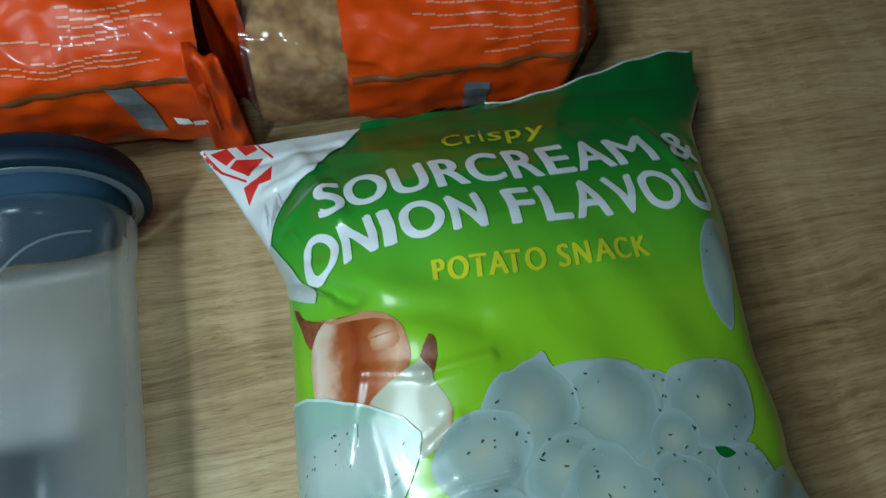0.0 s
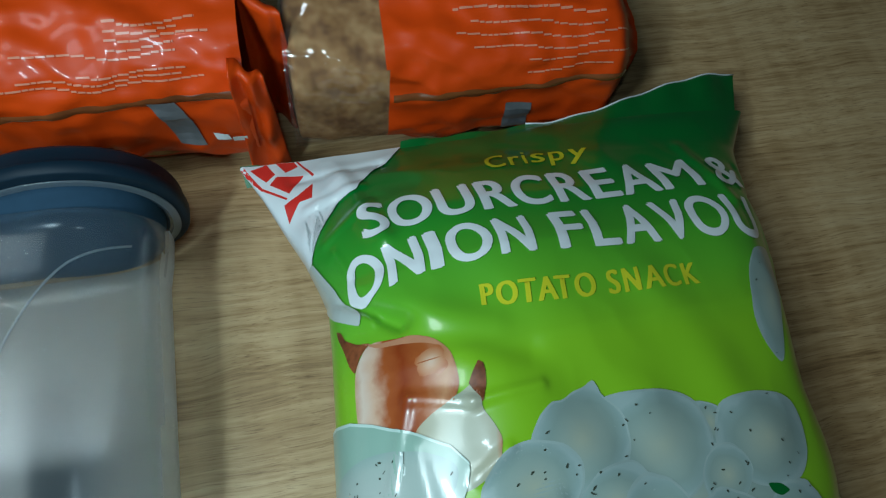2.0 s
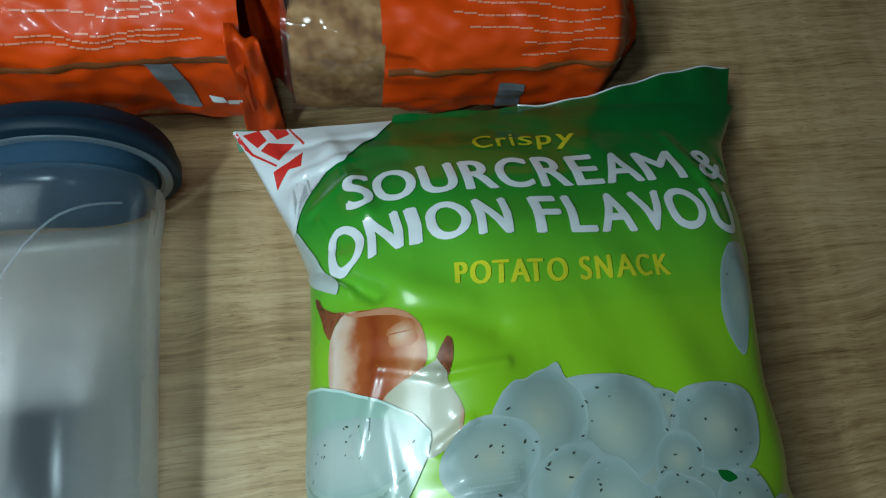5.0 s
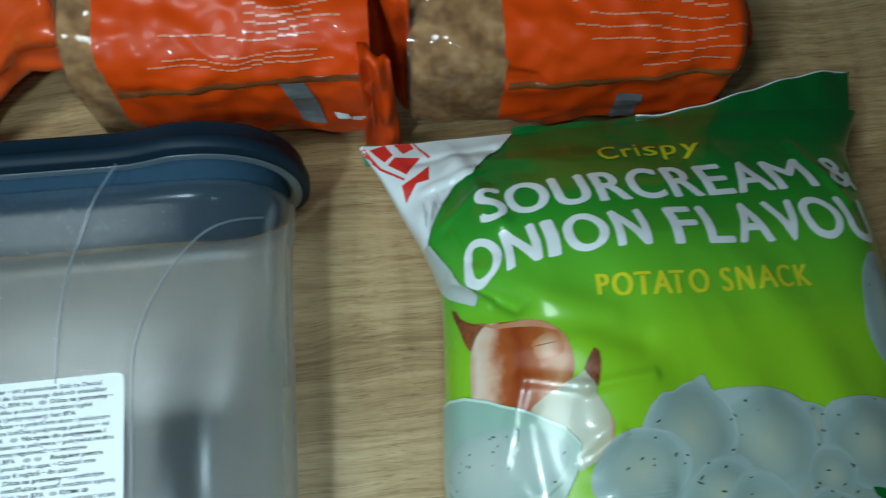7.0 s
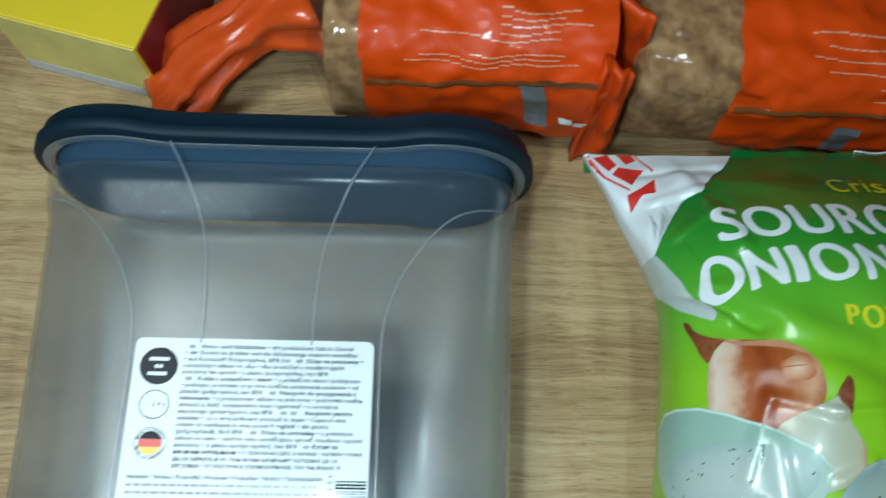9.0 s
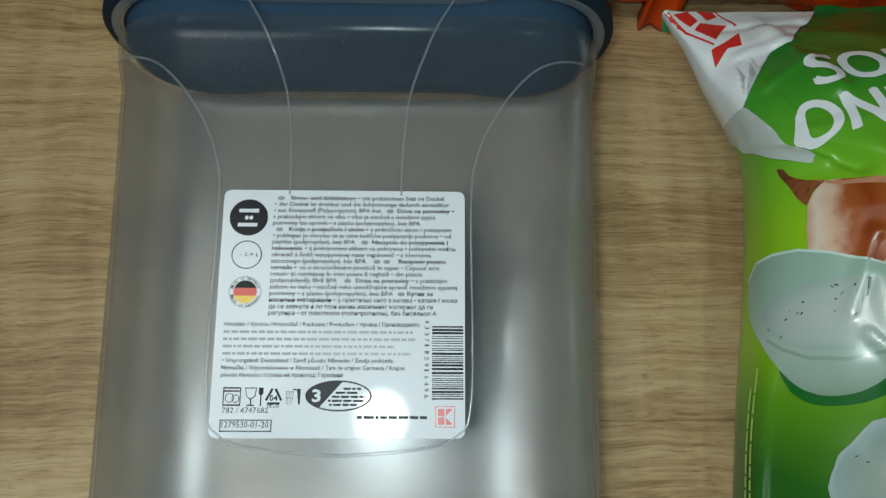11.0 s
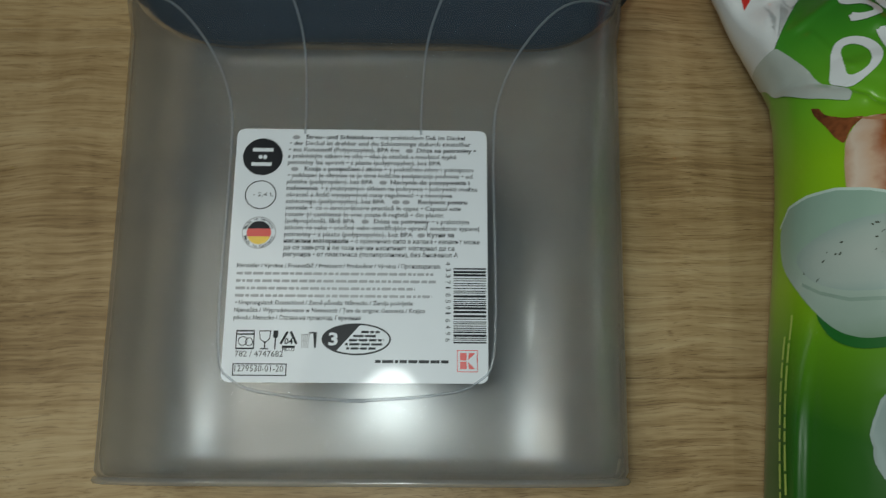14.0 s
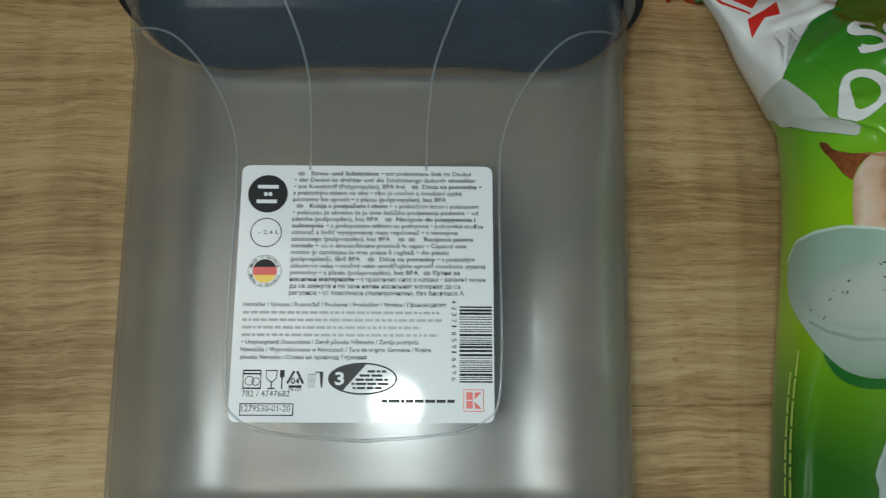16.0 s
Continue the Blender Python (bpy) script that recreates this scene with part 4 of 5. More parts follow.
    # lettering
    bag_letters("lettering_crispy", (("C", -0.0262, -0.0158), ("r", -0.0153, -0.0086), ("i", -0.0078, -0.0048), ("s", -0.0040, 0.0046), ("p", 0.0046, 0.0146), ("y", 0.0150, 0.0285)),
                ((-0.0258, 0.0382), (-0.012, 0.0372), (0.001, 0.0365), (0.016, 0.0361), (0.0308, 0.0359)), ((-0.0258, 0.0255), (-0.012, 0.0246), (0.001, 0.0240), (0.016, 0.0236), (0.0308, 0.0232)), PRINT_YELLOW, thing, 1, ((0, 0), (0.0003, 0), (-0.0003, 0)), 0.25)
    heavy = ((0, 0), (0.0009, 0.0002), (-0.0009, -0.0002), (0.0003, 0.0006), (-0.0003, -0.0005))
    bag_letters("lettering_sourcream", (("S", -0.0905, -0.0800), ("O", -0.0778, -0.0607), ("U", -0.0572, -0.0429), ("R", -0.0386, -0.0249), ("C", -0.0230, -0.0074), ("R", -0.0030, 0.0122), ("E", 0.0156, 0.0294), ("A", 0.0320, 0.0520), ("M", 0.0548, 0.0768), ("&", 0.0872, 0.1050)),
                ((-0.092, 0.0688), (-0.0715, 0.0673), (-0.0527, 0.0688), (-0.015, 0.0700), (0.0131, 0.0685), (0.0307, 0.0681), (0.0504, 0.0677), (0.0872, 0.0672), (0.100, 0.0674)),
                ((-0.0908, 0.0480), (-0.0658, 0.0478), (-0.0379, 0.0503), (-0.0093, 0.0490), (0.0174, 0.0464), (0.0434, 0.0459), (0.0594, 0.0448), (0.0799, 0.0446), (0.1021, 0.0430)), PRINT_WHITE, thing, 4, heavy)
    bag_letters("lettering_onion", (("O", -0.1046, -0.0880), ("N", -0.0848, -0.0712), ("I", -0.0672, -0.0634), ("O", -0.0597, -0.0430), ("N", -0.0390, -0.0258), ("F", -0.0138, -0.0020), ("L", 0.0026, 0.0146), ("A", 0.0180, 0.0352), ("V", 0.0382, 0.0540), ("O", 0.0552, 0.0745), ("U", 0.0785, 0.0960)),
                ((-0.1050, 0.1010), (-0.0934, 0.0980), (-0.0836, 0.0960), (-0.0704, 0.0935), (-0.0522, 0.0941), (-0.0390, 0.0957), (-0.0136, 0.0973), (0.0159, 0.0981), (0.0428, 0.0987), (0.0750, 0.1009), (0.096, 0.1030)),
                ((-0.1050, 0.0765), (-0.0938, 0.0756), (-0.0860, 0.0749), (-0.0664, 0.0740), (-0.0488, 0.0757), (-0.0236, 0.0774), (0.0041, 0.0760), (0.0298, 0.0748), (0.0589, 0.0755), (0.0837, 0.0763), (0.096, 0.0766)), PRINT_WHITE, thing, 4, heavy)
    bag_letters("lettering_potato", (("P", -0.0500, -0.0458), ("O", -0.0440, -0.0366), ("T", -0.0352, -0.0290), ("A", -0.0280, -0.0205), ("T", -0.0206, -0.0144), ("O", -0.0120, -0.0034), ("S", 0.0030, 0.0078), ("N", 0.0105, 0.0173), ("A", 0.0200, 0.0290), ("C", 0.0304, 0.0376), ("K", 0.0404, 0.0475)),
                ((-0.049, 0.1147), (-0.0407, 0.1160), (-0.0204, 0.1184), (-0.0094, 0.1192), (0.004, 0.1196), (0.0169, 0.1201), (0.0309, 0.1205), (0.0461, 0.1207)),
                ((-0.0508, 0.1055), (-0.0396, 0.1069), (-0.0295, 0.1080), (-0.0071, 0.1092), (0.0062, 0.1097), (0.0213, 0.1101), (0.0363, 0.1105), (0.0473, 0.1110)), PRINT_YELLOW, thing, 2, ((0, 0), (0.0005, 0.0001), (-0.0005, -0.0001)))
    # the onions
    wrapped("onion_picture", flat([rounded([(-0.0977, 0.1152), (-0.085, 0.1178), (-0.0779, 0.1182), (-0.0697, 0.1220), (-0.0643, 0.1281), (-0.0621, 0.1350), (-0.0612, 0.1409), (-0.0631, 0.1460), (-0.0711, 0.1520), (-0.0819, 0.1560), (-0.0971, 0.1530), (-0.1052, 0.1470), (-0.1062, 0.1330), (-0.1052, 0.1235)], 4, 0.4)]), ONION_SKIN, thing, on_film(0), "brown onion picture")
    wrapped("onion_tip_picture", flat([rounded([(-0.1165, 0.1041), (-0.1130, 0.1058), (-0.1110, 0.1096), (-0.1032, 0.1140), (-0.0965, 0.1154), (-0.1025, 0.1195), (-0.1056, 0.1255), (-0.1090, 0.1210), (-0.1118, 0.1143), (-0.1155, 0.1082)], 3, 0.25)]), ONION_TIP, thing, on_film(1))
    wrapped("pale_onion_picture", flat([rounded([(-0.0546, 0.1402), (-0.0545, 0.1504), (-0.0497, 0.1578), (-0.0473, 0.1631), (-0.0482, 0.1691), (-0.0532, 0.1740), (-0.0610, 0.1775), (-0.072, 0.1740), (-0.0800, 0.1640), (-0.0795, 0.1530), (-0.0713, 0.1482), (-0.0597, 0.1439)], 4, 0.35)]), ONION_PALE, thing, on_film(1), "halved pale onion picture")
    wrapped("onion_stem_picture", flat([rounded([(-0.0543, 0.1348), (-0.0525, 0.1361), (-0.0518, 0.1389), (-0.0518, 0.1438), (-0.0532, 0.1485), (-0.0544, 0.1495), (-0.0544, 0.1431), (-0.0561, 0.1413), (-0.0582, 0.1423), (-0.0567, 0.1387)], 2, 0.2)]), ONION_TIP, thing, on_film(2))
    wrapped("onion_shine_picture", flat([blob(-0.0716, 0.1308, 0.0066, 0.0050, 0.3, 0.4, 2)]), ONION_SHINE, thing, on_film(1))
    wrapped("onion_skin_edge_picture", flat([rounded([(-0.1022, 0.1137), (-0.0935, 0.1172), (-0.0850, 0.1180), (-0.0779, 0.1182), (-0.0697, 0.1222), (-0.0657, 0.1266), (-0.0743, 0.1225), (-0.0836, 0.1205), (-0.0935, 0.1190)], 3, 0.35)]), plain("onion_edge_print", (0.50, 0.24, 0.13), 0.3, 0.15, 200, coat=0.5), thing, on_film(1))
    # the heap of chips, the rear ones first: outlines of the upper ones, ovals further down
    rng = random.Random(4)
    chips = [rounded(o, 3, 0.4) for o in (
        [(0.0834, 0.1076), (0.0892, 0.1064), (0.0985, 0.1060), (0.1010, 0.1150), (0.0920, 0.1372), (0.0870, 0.1540), (0.0825, 0.1590), (0.0751, 0.1482), (0.0717, 0.1362), (0.0763, 0.1164)],
        [(0.0300, 0.1640), (0.0419, 0.1680), (0.0440, 0.1724), (0.0410, 0.1790), (0.0350, 0.1840), (0.0310, 0.1760)],
        [(-0.0090, 0.1569), (-0.0012, 0.1562), (0.0085, 0.1570), (0.0189, 0.1584), (0.0277, 0.1614), (0.0334, 0.1655), (0.0362, 0.1753), (0.0354, 0.1813), (0.0300, 0.1900), (0.0160, 0.1990), (-0.0030, 0.1960), (-0.0080, 0.1762)],
        [(0.0419, 0.1680), (0.0491, 0.1661), (0.0628, 0.1663), (0.0760, 0.1691), (0.0820, 0.1733), (0.0830, 0.1820), (0.0790, 0.1940), (0.0700, 0.2010), (0.0497, 0.2000), (0.0400, 0.1920), (0.0350, 0.1820)],
        [(-0.0340, 0.1586), (-0.0309, 0.1562), (-0.0284, 0.1546), (-0.0243, 0.1551), (-0.0195, 0.1526), (-0.0147, 0.1519), (-0.0105, 0.1496), (-0.0087, 0.1523), (-0.0074, 0.1559), (-0.0016, 0.1606), (0.0018, 0.1661), (0.0020, 0.1750), (-0.0032, 0.1837), (-0.0164, 0.1900), (-0.0320, 0.1860), (-0.0390, 0.1675)],
        [(-0.0390, 0.1651), (-0.0466, 0.1667), (-0.0560, 0.1750), (-0.0580, 0.1850), (-0.0480, 0.1960), (-0.0290, 0.1950), (-0.0199, 0.1850), (-0.0187, 0.1759), (-0.0243, 0.1693), (-0.0318, 0.1669)],
        [(0.0243, 0.1930), (0.0292, 0.1852), (0.0366, 0.1815), (0.0430, 0.1823), (0.0473, 0.1876), (0.0488, 0.1938), (0.0400, 0.2030), (0.0280, 0.2030)],
        [(-0.0260, 0.1900), (-0.0204, 0.1857), (-0.0140, 0.1806), (-0.0055, 0.1794), (0.0016, 0.1798), (0.0070, 0.1874), (0.0050, 0.1990), (-0.0100, 0.2060), (-0.0250, 0.2010)])]
    discs = [(0.0640, 0.2170, 0.017, 0.0175), (0.0340, 0.2120, 0.0170, 0.0140), (0.0050, 0.2080, 0.0205, 0.0205), (-0.0400, 0.2120, 0.0230, 0.0200), (0.0330, 0.2300, 0.020, 0.016), (-0.0720, 0.2340, 0.0245, 0.0225), (-0.030, 0.2380, 0.028, 0.025),
             (0.052, 0.2400, 0.028, 0.022), (0.084, 0.2350, 0.024, 0.024), (0.014, 0.2440, 0.029, 0.027), (-0.066, 0.2730, 0.029, 0.022), (-0.024, 0.2700, 0.030, 0.027),
             (0.036, 0.2740, 0.029, 0.025), (0.080, 0.2730, 0.027, 0.025), (-0.044, 0.3030, 0.029, 0.022), (0.008, 0.3030, 0.031, 0.023), (0.058, 0.3030, 0.030, 0.022)]
    chips.insert(2, blob(0.012, 0.2040, 0.060, 0.026, 0.1, 0.1, 5))
    chips += [blob(p, q, a, b, 0.3 * math.sin(k * 2.1), 0.20, k) for k, (p, q, a, b) in enumerate(discs)]
    flecks = bmesh.new()  # too small to pick apart

    def sprinkle(outline, count):
        ps, qs = [p for p, q in outline], [q for p, q in outline]
        while count:
            p, q = rng.uniform(min(ps), max(ps)), rng.uniform(min(qs), max(qs))
            if inside(outline, p, q):
                merge(flecks, flat([blob(0, 0, rng.uniform(0.0003, 0.0010), rng.uniform(0.0002, 0.00042), 0, 0.5, rng.randint(0, 90), 7)]), (p, q), rng.uniform(-1.2, 1.2))
                count -= 1

    for k, outline in enumerate(chips):
        mid = Vector((sum(p for p, q in outline) / len(outline), sum(q for p, q in outline) / len(outline)))
        rim = wrapped("chip_picture", flat([outline]), CHIP_RIM, thing, on_film(2 + k * 0.5))
        face = [tuple(mid + (Vector(o) - mid) * 0.955 + Vector((0, 0.0003))) for o in outline]
        wrapped("chip_face_picture", flat([face]), CHIP, rim, on_film(2.35 + k * 0.5))
        sprinkle(face, 4 if k < 2 else 7)
    wrapped("gap_picture", flat([rounded([(0.0525, 0.1985), (0.0588, 0.1998), (0.0625, 0.2030), (0.0573, 0.2040), (0.0540, 0.2022)], 3, 0.3)]), SEAL_GREEN, thing, on_film(8))
    # the dip bowl in front of the onions, with its shadow below
    wrapped("bowl_shadow_picture", flat([rounded([(-0.1180, 0.1880), (-0.100, 0.1930), (-0.076, 0.1930), (-0.0740, 0.2010), (-0.0850, 0.2050), (-0.1000, 0.2050), (-0.1100, 0.2000)], 3, 0.4)]), SEAL_GREEN, thing, on_film(15.4))
    wrapped("bowl_picture", flat([rounded([(-0.1326, 0.1425), (-0.1213, 0.1415), (-0.1090, 0.1425), (-0.0969, 0.1460), (-0.0802, 0.1529), (-0.0659, 0.1606), (-0.0594, 0.1677), (-0.0589, 0.1716), (-0.0614, 0.1770), (-0.0680, 0.1880), (-0.0760, 0.1955), (-0.0833, 0.1999), (-0.0904, 0.2015), (-0.0984, 0.2012), (-0.1067, 0.1980), (-0.1143, 0.1915), (-0.1213, 0.1837), (-0.1313, 0.1724), (-0.1376, 0.1638), (-0.1400, 0.1510)], 4, 0.45)]), BOWL_GLASS, thing, on_film(16), "glass bowl picture")
    dip = rounded([(-0.1278, 0.1650), (-0.1180, 0.1604), (-0.1057, 0.1570), (-0.0919, 0.1566), (-0.0777, 0.1599), (-0.0660, 0.1649), (-0.0625, 0.1700), (-0.0660, 0.1770), (-0.0745, 0.1820), (-0.0812, 0.1844), (-0.0893, 0.1852), (-0.1030, 0.1838), (-0.1143, 0.1794), (-0.1218, 0.1734)], 4, 0.45)
    wrapped("dip_picture", flat([dip]), CREAM, thing, on_film(16.8), "white dip picture")
    rim_line = [(-0.1395, 0.1490), (-0.1326, 0.1425), (-0.1213, 0.1415), (-0.1090, 0.1425), (-0.0969, 0.1460), (-0.0802, 0.1529), (-0.0659, 0.1606), (-0.0594, 0.1677)]
    wrapped("bowl_rim_picture", flat([rim_line + [(x + 0.0003, y + 0.0012) for x, y in reversed(rim_line)]]), PRINT_BOWL, thing, on_film(17.5))
    dip_line = [(-0.1225, 0.1765), (-0.1143, 0.1815), (-0.1030, 0.1860), (-0.0893, 0.1876), (-0.0780, 0.1858), (-0.0670, 0.1790)]
    wrapped("dip_edge_picture", flat([dip_line + [(x, y + 0.0014) for x, y in reversed(dip_line)]]), BOWL_SHADE, thing, on_film(17.5))
    sprinkle(dip, 16)
    tagged(wrapped("herb_print", flecks, HERB, thing, on_film(17.8)), kind="stuff")
    # two lines of fine print up the side
    fine = bmesh.new()
    for p, q0, q1 in ((-0.1290, 0.188, 0.262), (-0.1325, 0.196, 0.268)):
        q = q0
        while q < q1:
            w = rng.uniform(0.004, 0.010)
            merge(fine, flat([[(p - 0.0006, q), (p + 0.0006, q), (p + 0.0006, q + w), (p - 0.0006, q + w)]]))
            q += w + 0.0012
    wrapped("fine_print", fine, plain("pale_green_print", (0.42, 0.55, 0.12), 0.3), thing, on_film(1))
    return thing


build_bag()

# ---- the two orange bread bags ----


def loaf_rows(x0, x1, y0, depth, height, seed, taper_l=0.0, taper_r=0.0, grow=0.0, n=150, m=120, crumple=1.0):
    rows = []
    for i in range(m + 1):
        f = i / m
        x = x0 + (x1 - x0) * f
        shut = 1 - (1 - smooth(0, taper_l, f)) * 0.93 * (taper_l > 0) if taper_l else 1.0
        shut = shut * (1 - (1 - smooth(0, taper_r, 1 - f)) * 0.60) if taper_r else shut
        shut = float(shut)
        row = []
        for k in range(n):
            a = k * math.tau / n
            c, s = math.cos(a), math.sin(a)
            yy = math.copysign(abs(c) ** 0.62, c) * (depth / 2 + grow)
            zz = math.copysign(abs(s) ** 0.62, s) * (height / 2 + grow)
            w = Vector((x * 26 + seed, yy * 30, zz * 30))
            w2 = Vector((x * 20 + seed, yy * 52 + x * 18, zz * 52))
            w3 = Vector((x * 90 + seed, yy * 130, zz * 130))
            out = crumple * (0.0022 * noise.noise(w) + 0.0026 * (0.25 - abs(noise.noise(w * 1.3))) + 0.0050 * (0.22 - abs(noise.noise(w2))) + 0.0016 * noise.noise(w3))
            out = max(out, -0.0022 * crumple)
            yy, zz = yy + c * out, zz + s * out
            row.append(Vector((x, y0 + depth / 2 + yy * shut, max(0.0008, height / 2 * (0.35 + 0.65 * shut) + zz * shut))))
        rows.append(row)
    return rows


def build_bread_bag(name, x0, x1, y0, depth, height, seed, bands, label, taper_l, taper_r, marks, place=Matrix.Identity(4)):
    """A loaf in a bag: bands are the lengths (shares) printed orange; between them the film is clear."""
    thing = empty(name, place, label, "bread bag")
    inside = (x1 - x0) * 0.06
    part("loaf", mesh_of(loaf_rows(x0 + inside * (2.5 if taper_l else -0.35), x1 - inside * (3.2 if taper_r else 1), y0 + 0.0035, depth - 0.007, height - 0.007, seed + 3, 0.05, 0.08, 0, 48, 90, 0.5), True, (True, True)), BREAD, thing, "brown sliced loaf")
    rows = loaf_rows(x0, x1, y0, depth, height, seed, taper_l, taper_r)
    n, m = len(rows[0]), len(rows) - 1
    clear, orange = bmesh.new(), bmesh.new()
    made = ({}, {})
    for i in range(m):
        f = (i + 0.5) / m
        for k in range(n):
            a = (k + 0.5) * 360 / n
            edge = 0.0
            ink = any(lo + edge + (slant * (k / n - 0.5)) < f < hi + edge for lo, hi, slant in bands)
            bm, known = (orange, made[1]) if ink else (clear, made[0])
            quad = []
            for ii, kk in ((i, k), (i, (k + 1) % n), (i + 1, (k + 1) % n), (i + 1, k)):
                if (ii, kk) not in known:
                    known[ii, kk] = bm.verts.new(rows[ii][kk])
                quad.append(known[ii, kk])
            bm.faces.new(quad)
    part("clear_film", clear, FILM_CLEAR, thing, "clear plastic film")
    part("printed_film", orange, ORANGE, thing, "orange printed film")

    def onto(f, deg, lift=0.0008):
        i = min(max(f, 0), 0.999) * m
        k = (deg % 360) / 360 * n
        a, b = int(i), int(k)
        u, v = i - a, k - b
        p = (rows[a][b].lerp(rows[a][(b + 1) % n], v)).lerp(rows[a + 1][b].lerp(rows[a + 1][(b + 1) % n], v), u)
        c = Vector((p.x, y0 + depth / 2, height / 2))
        return p + (p - c).normalized() * lift

    # the welded seam, a wavering line along the front
    ribbon = []
    for k in range(71):
        f = bands[0][0] + 0.01 + (0.97 - bands[0][0]) * k / 70
        deg = 160.5 + 15 * (1 - f) ** 1.2 + 1.6 * noise.noise(Vector((f * 9, seed, 0)))
        half = 2.0 + 2.6 * abs(noise.noise(Vector((f * 14, seed, 4))))
        ribbon.append([onto(f, deg + half * e, lift) for e, lift in ((-1, 0.0003), (-0.3, 0.0009), (0.3, 0.0009), (1, 0.0003))])
    part("film_seam", mesh_of(ribbon, False), FILM_SEAM, thing, "brownish welded seam")
    for kind, f0, f1, d0, d1, skew in marks:
        bm = bmesh.new()
        w, h = f1 - f0, d1 - d0
        cols = 16 if kind == 'g' else 4
        for i in range(cols):
            for j in range(10):
                quad = [bm.verts.new(onto(f0 + w * (i + a) / cols + skew * (j + b) / 10, d0 + h * (j + b) / 10, 0.0005 if kind == "p" else 0.0010)) for a, b in ((0, 0), (1, 0), (1, 1), (0, 1))]
                bm.faces.new(quad)
        part("printed_mark" if kind != "p" else "printed_line", bm, SILVER_INK if kind == "g" else (PALE_PRINT if kind == "p" else PRINT_WHITE), thing)
    return thing, onto


def text_marks(seed, f0, f1, degs):
    """Lines of unreadable print as short bars."""
    rng = random.Random(seed)
    out = []
    for d in degs:
        f = f0 + rng.choice((0.02, 0.06, 0.20, 0.28))
        stop = f1 - rng.uniform(0, 0.12)
        while f < stop:
            w = rng.uniform(0.010, 0.035)
            sway = 2.6 * math.sin(f * 11 + 0.05 * d) + 1.2 * math.sin(f * 29 + 0.1 * d)
            out.append(("p", f, min(f + w, stop), d + sway, d + sway + 1.3, 0.0))
            f += w + 0.0025
    return out


def crumpled_tail(path, widths, seed, n=40, folds=7):
    """Gathered film along a path: a pleated, flattened sleeve."""
    rows = []
    m = 26
    for i in range(m + 1):
        f = i / m * (len(path) - 1)
        a = min(int(f), len(path) - 2)
        t = f - a
        p = Vector(path[a]).lerp(Vector(path[a + 1]), t)
        w, h = (widths[a][k] * (1 - t) + widths[a + 1][k] * t for k in (0, 1))
        d = (Vector(path[a + 1]) - Vector(path[a])).normalized()
        side = d.cross(Vector((0, 0, 1))).normalized()
        up = side.cross(d)
        row = []
        for k in range(n):
            ang = k * math.tau / n
            pleat = 1 + 0.20 * math.sin(folds * ang + seed + 0.8 * math.sin(i * 0.5)) + 0.25 * noise.noise(Vector((math.cos(ang) * 2 + seed, math.sin(ang) * 2, i * 0.22)))
            q = p + side * (w * pleat * math.cos(ang)) + up * (h * pleat * math.sin(ang))
            q.z = max(q.z, 0.0008)
            row.append(q)
        rows.append(row)
    return mesh_of(rows, True, (True, True))


def film_fin(start, end, height, seed, depth):
    """A standing, softly pleated end of a bag, tapering to its tip."""
    rows = []
    across, n = 18, 26
    for i in range(across + 1):
        u = i / across
        x, y = start[0] + (end[0] - start[0]) * u, start[1] + (end[1] - start[1]) * u
        ring = []
        for k in range(2 * n):
            front = k < n
            h = (k if front else 2 * n - 1 - k) / (n - 1)
            z = 0.001 + (height - 0.018 * u * (1 + math.sin(seed))) * h
            wave = depth * math.sin(u * 9 + seed + 1.4 * h) * (0.35 + 0.65 * (1 - h)) + 0.004 * noise.noise(Vector((u * 3 + seed, h * 5, seed)))
            thick = 0.0010 + 0.004 * (1 - u)
            ring.append(Vector((x + 0.006 * (1 - h) * u, y + wave - (thick if front else -thick), z)))
        rows.append(ring)
    return mesh_of(rows, True, (True, True))


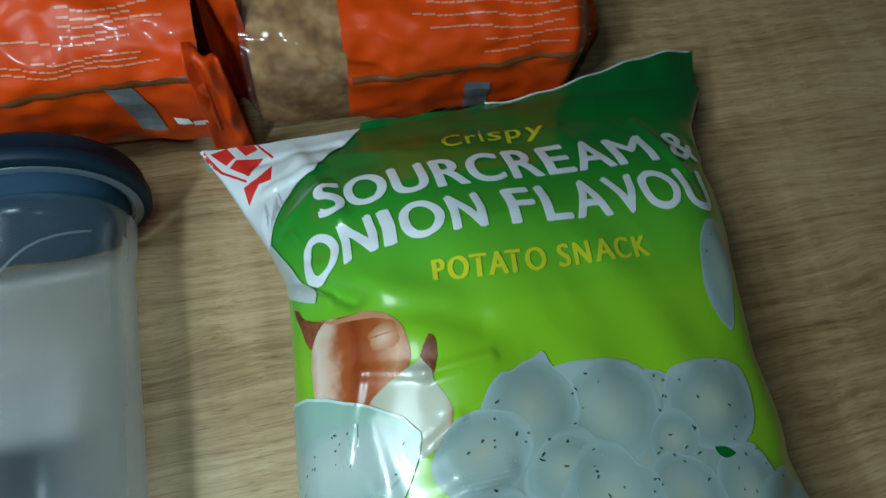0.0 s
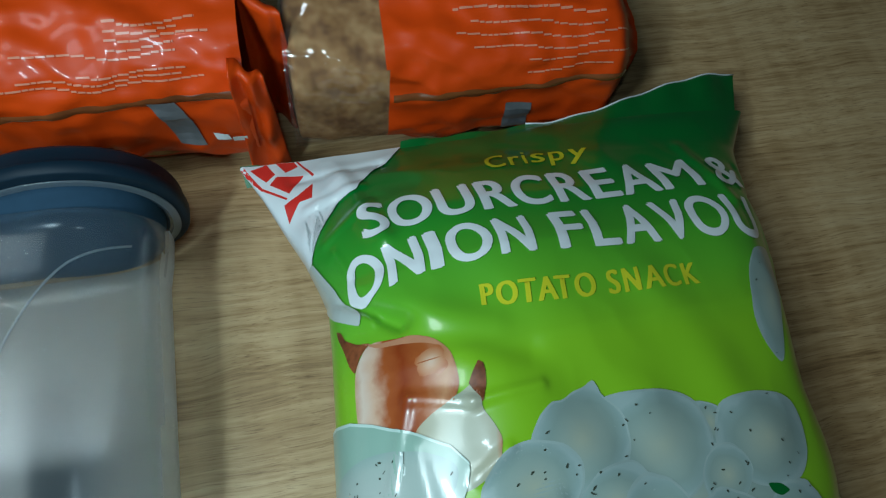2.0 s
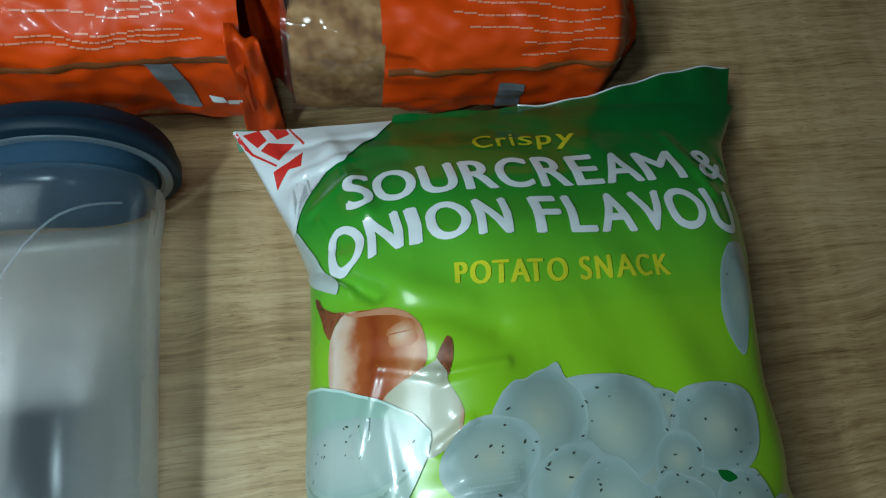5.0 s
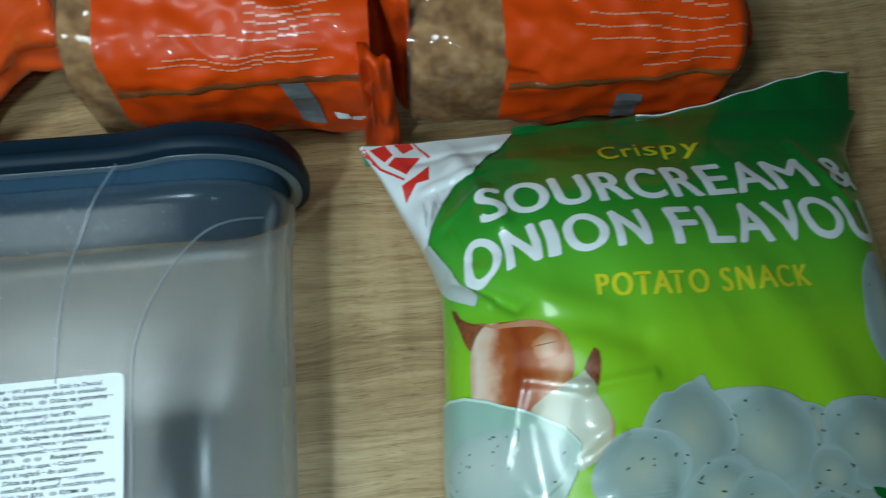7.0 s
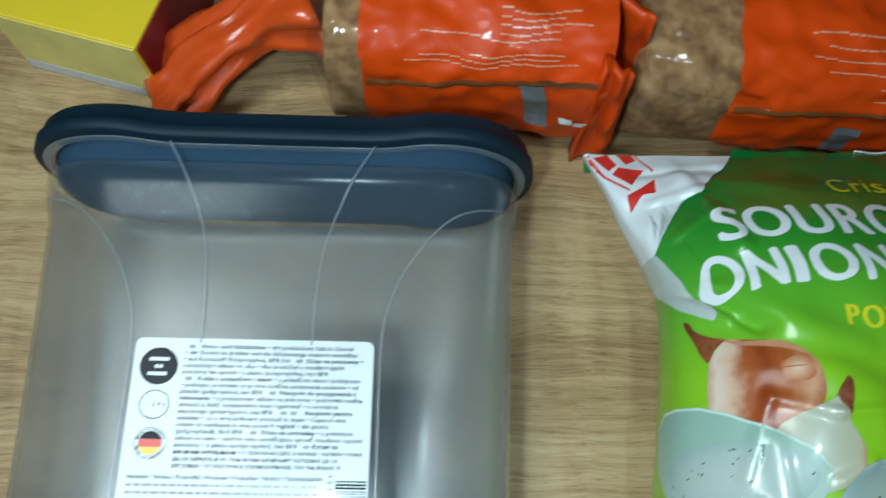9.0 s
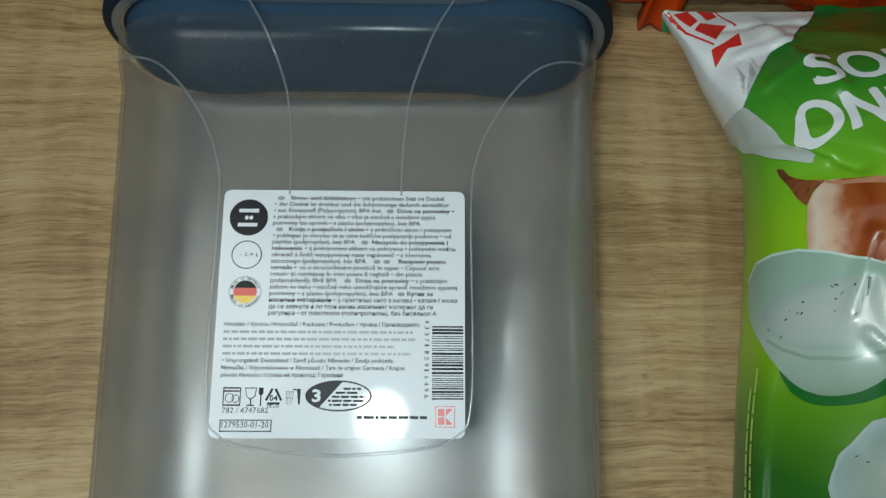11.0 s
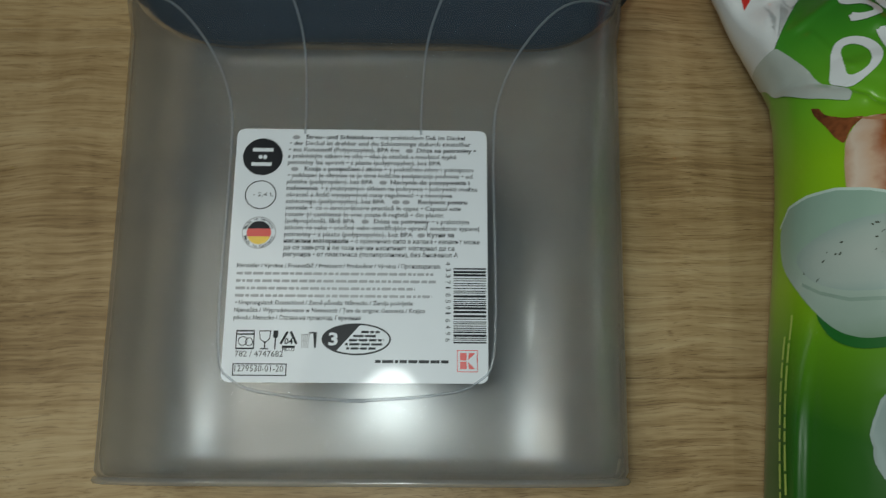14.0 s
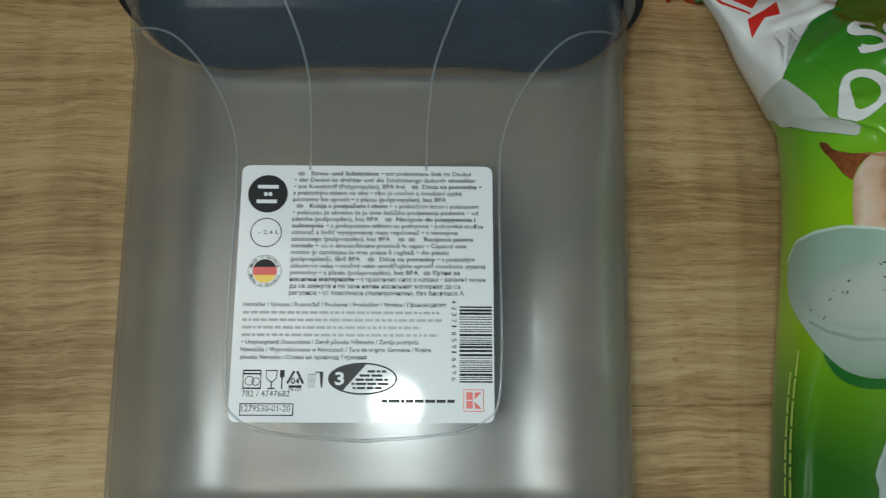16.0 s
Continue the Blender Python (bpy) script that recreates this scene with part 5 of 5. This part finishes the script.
def build_bread_bags():
    first, _ = build_bread_bag("bread_bag", -0.165, 0.012, 0.300, 0.125, 0.100, 1.0, ((0.30, 1.1, 0.05),), "orange and clear plastic bread bag with a twisted orange end", 0.22, 0.0,
                               [("g", 0.745, 0.815, 164, 186, 0.045), ("w", 0.885, 0.925, 181, 183, 0.01), ("w", 0.935, 0.975, 182, 184.5, 0.0)] + text_marks(2, 0.40, 0.95, (98, 112, 116, 120, 125, 130, 141, 145, 149)))
    part("twisted_end", crumpled_tail([(-0.150, 0.365, 0.050), (-0.176, 0.352, 0.045), (-0.196, 0.342, 0.034), (-0.222, 0.328, 0.020), (-0.240, 0.322, 0.012)], [(0.040, 0.030), (0.016, 0.014), (0.017, 0.015), (0.024, 0.013), (0.028, 0.008)], 3.0), ORANGE_DARK, first, "twisted orange film end")
    part("folded_end", film_fin((0.006, 0.304), (0.021, 0.299), 0.092, 4.0, 0.0030), ORANGE, first, "pleated orange film end")
    part("folded_flap", film_fin((0.012, 0.345), (0.031, 0.328), 0.094, 4.7, 0.0040), ORANGE, first, "pleated orange film flap")
    build_bread_bag("bread_bag", 0.030, 0.228, 0.302, 0.115, 0.088, 5.0, ((0.25, 1.1, 0.04),), "orange and clear plastic bread bag with a pinched end", 0.0, 0.16,
                    [("g", 0.56, 0.63, 178, 196, 0.01)] + text_marks(9, 0.40, 0.90, (100, 108, 116, 124, 132, 140, 150)))


build_bread_bags()

# ---- the yellow carton ----


def build_carton():
    thing = empty("carton", pose(-0.237, 0.321, 0, 0, 0, -12), "yellow cardboard carton with a dark red end", "carton")
    part("carton_body", box(bmesh.new(), -0.088, -0.0006, 0, 0.17, 0.0006, 0.052, 0.0012), CARD_YELLOW, thing, smooth_shade=False)
    part("front_panel", box(bmesh.new(), -0.087, -0.002, -0.0006, 0, 0.010, 0.0505), CARD_PALE, thing, "pale yellow picture panel", False)
    part("white_strip", box(bmesh.new(), -0.087, -0.012, -0.0007, 0, 0.001, 0.0098), CARD_WHITE, thing, "white strip", False)
    part("red_end", box(bmesh.new(), -0.0006, 0.0004, 0.001, 0.169, 0.0015, 0.0505), CARD_RED, thing, "dark red end panel", False)
    return thing


build_carton()
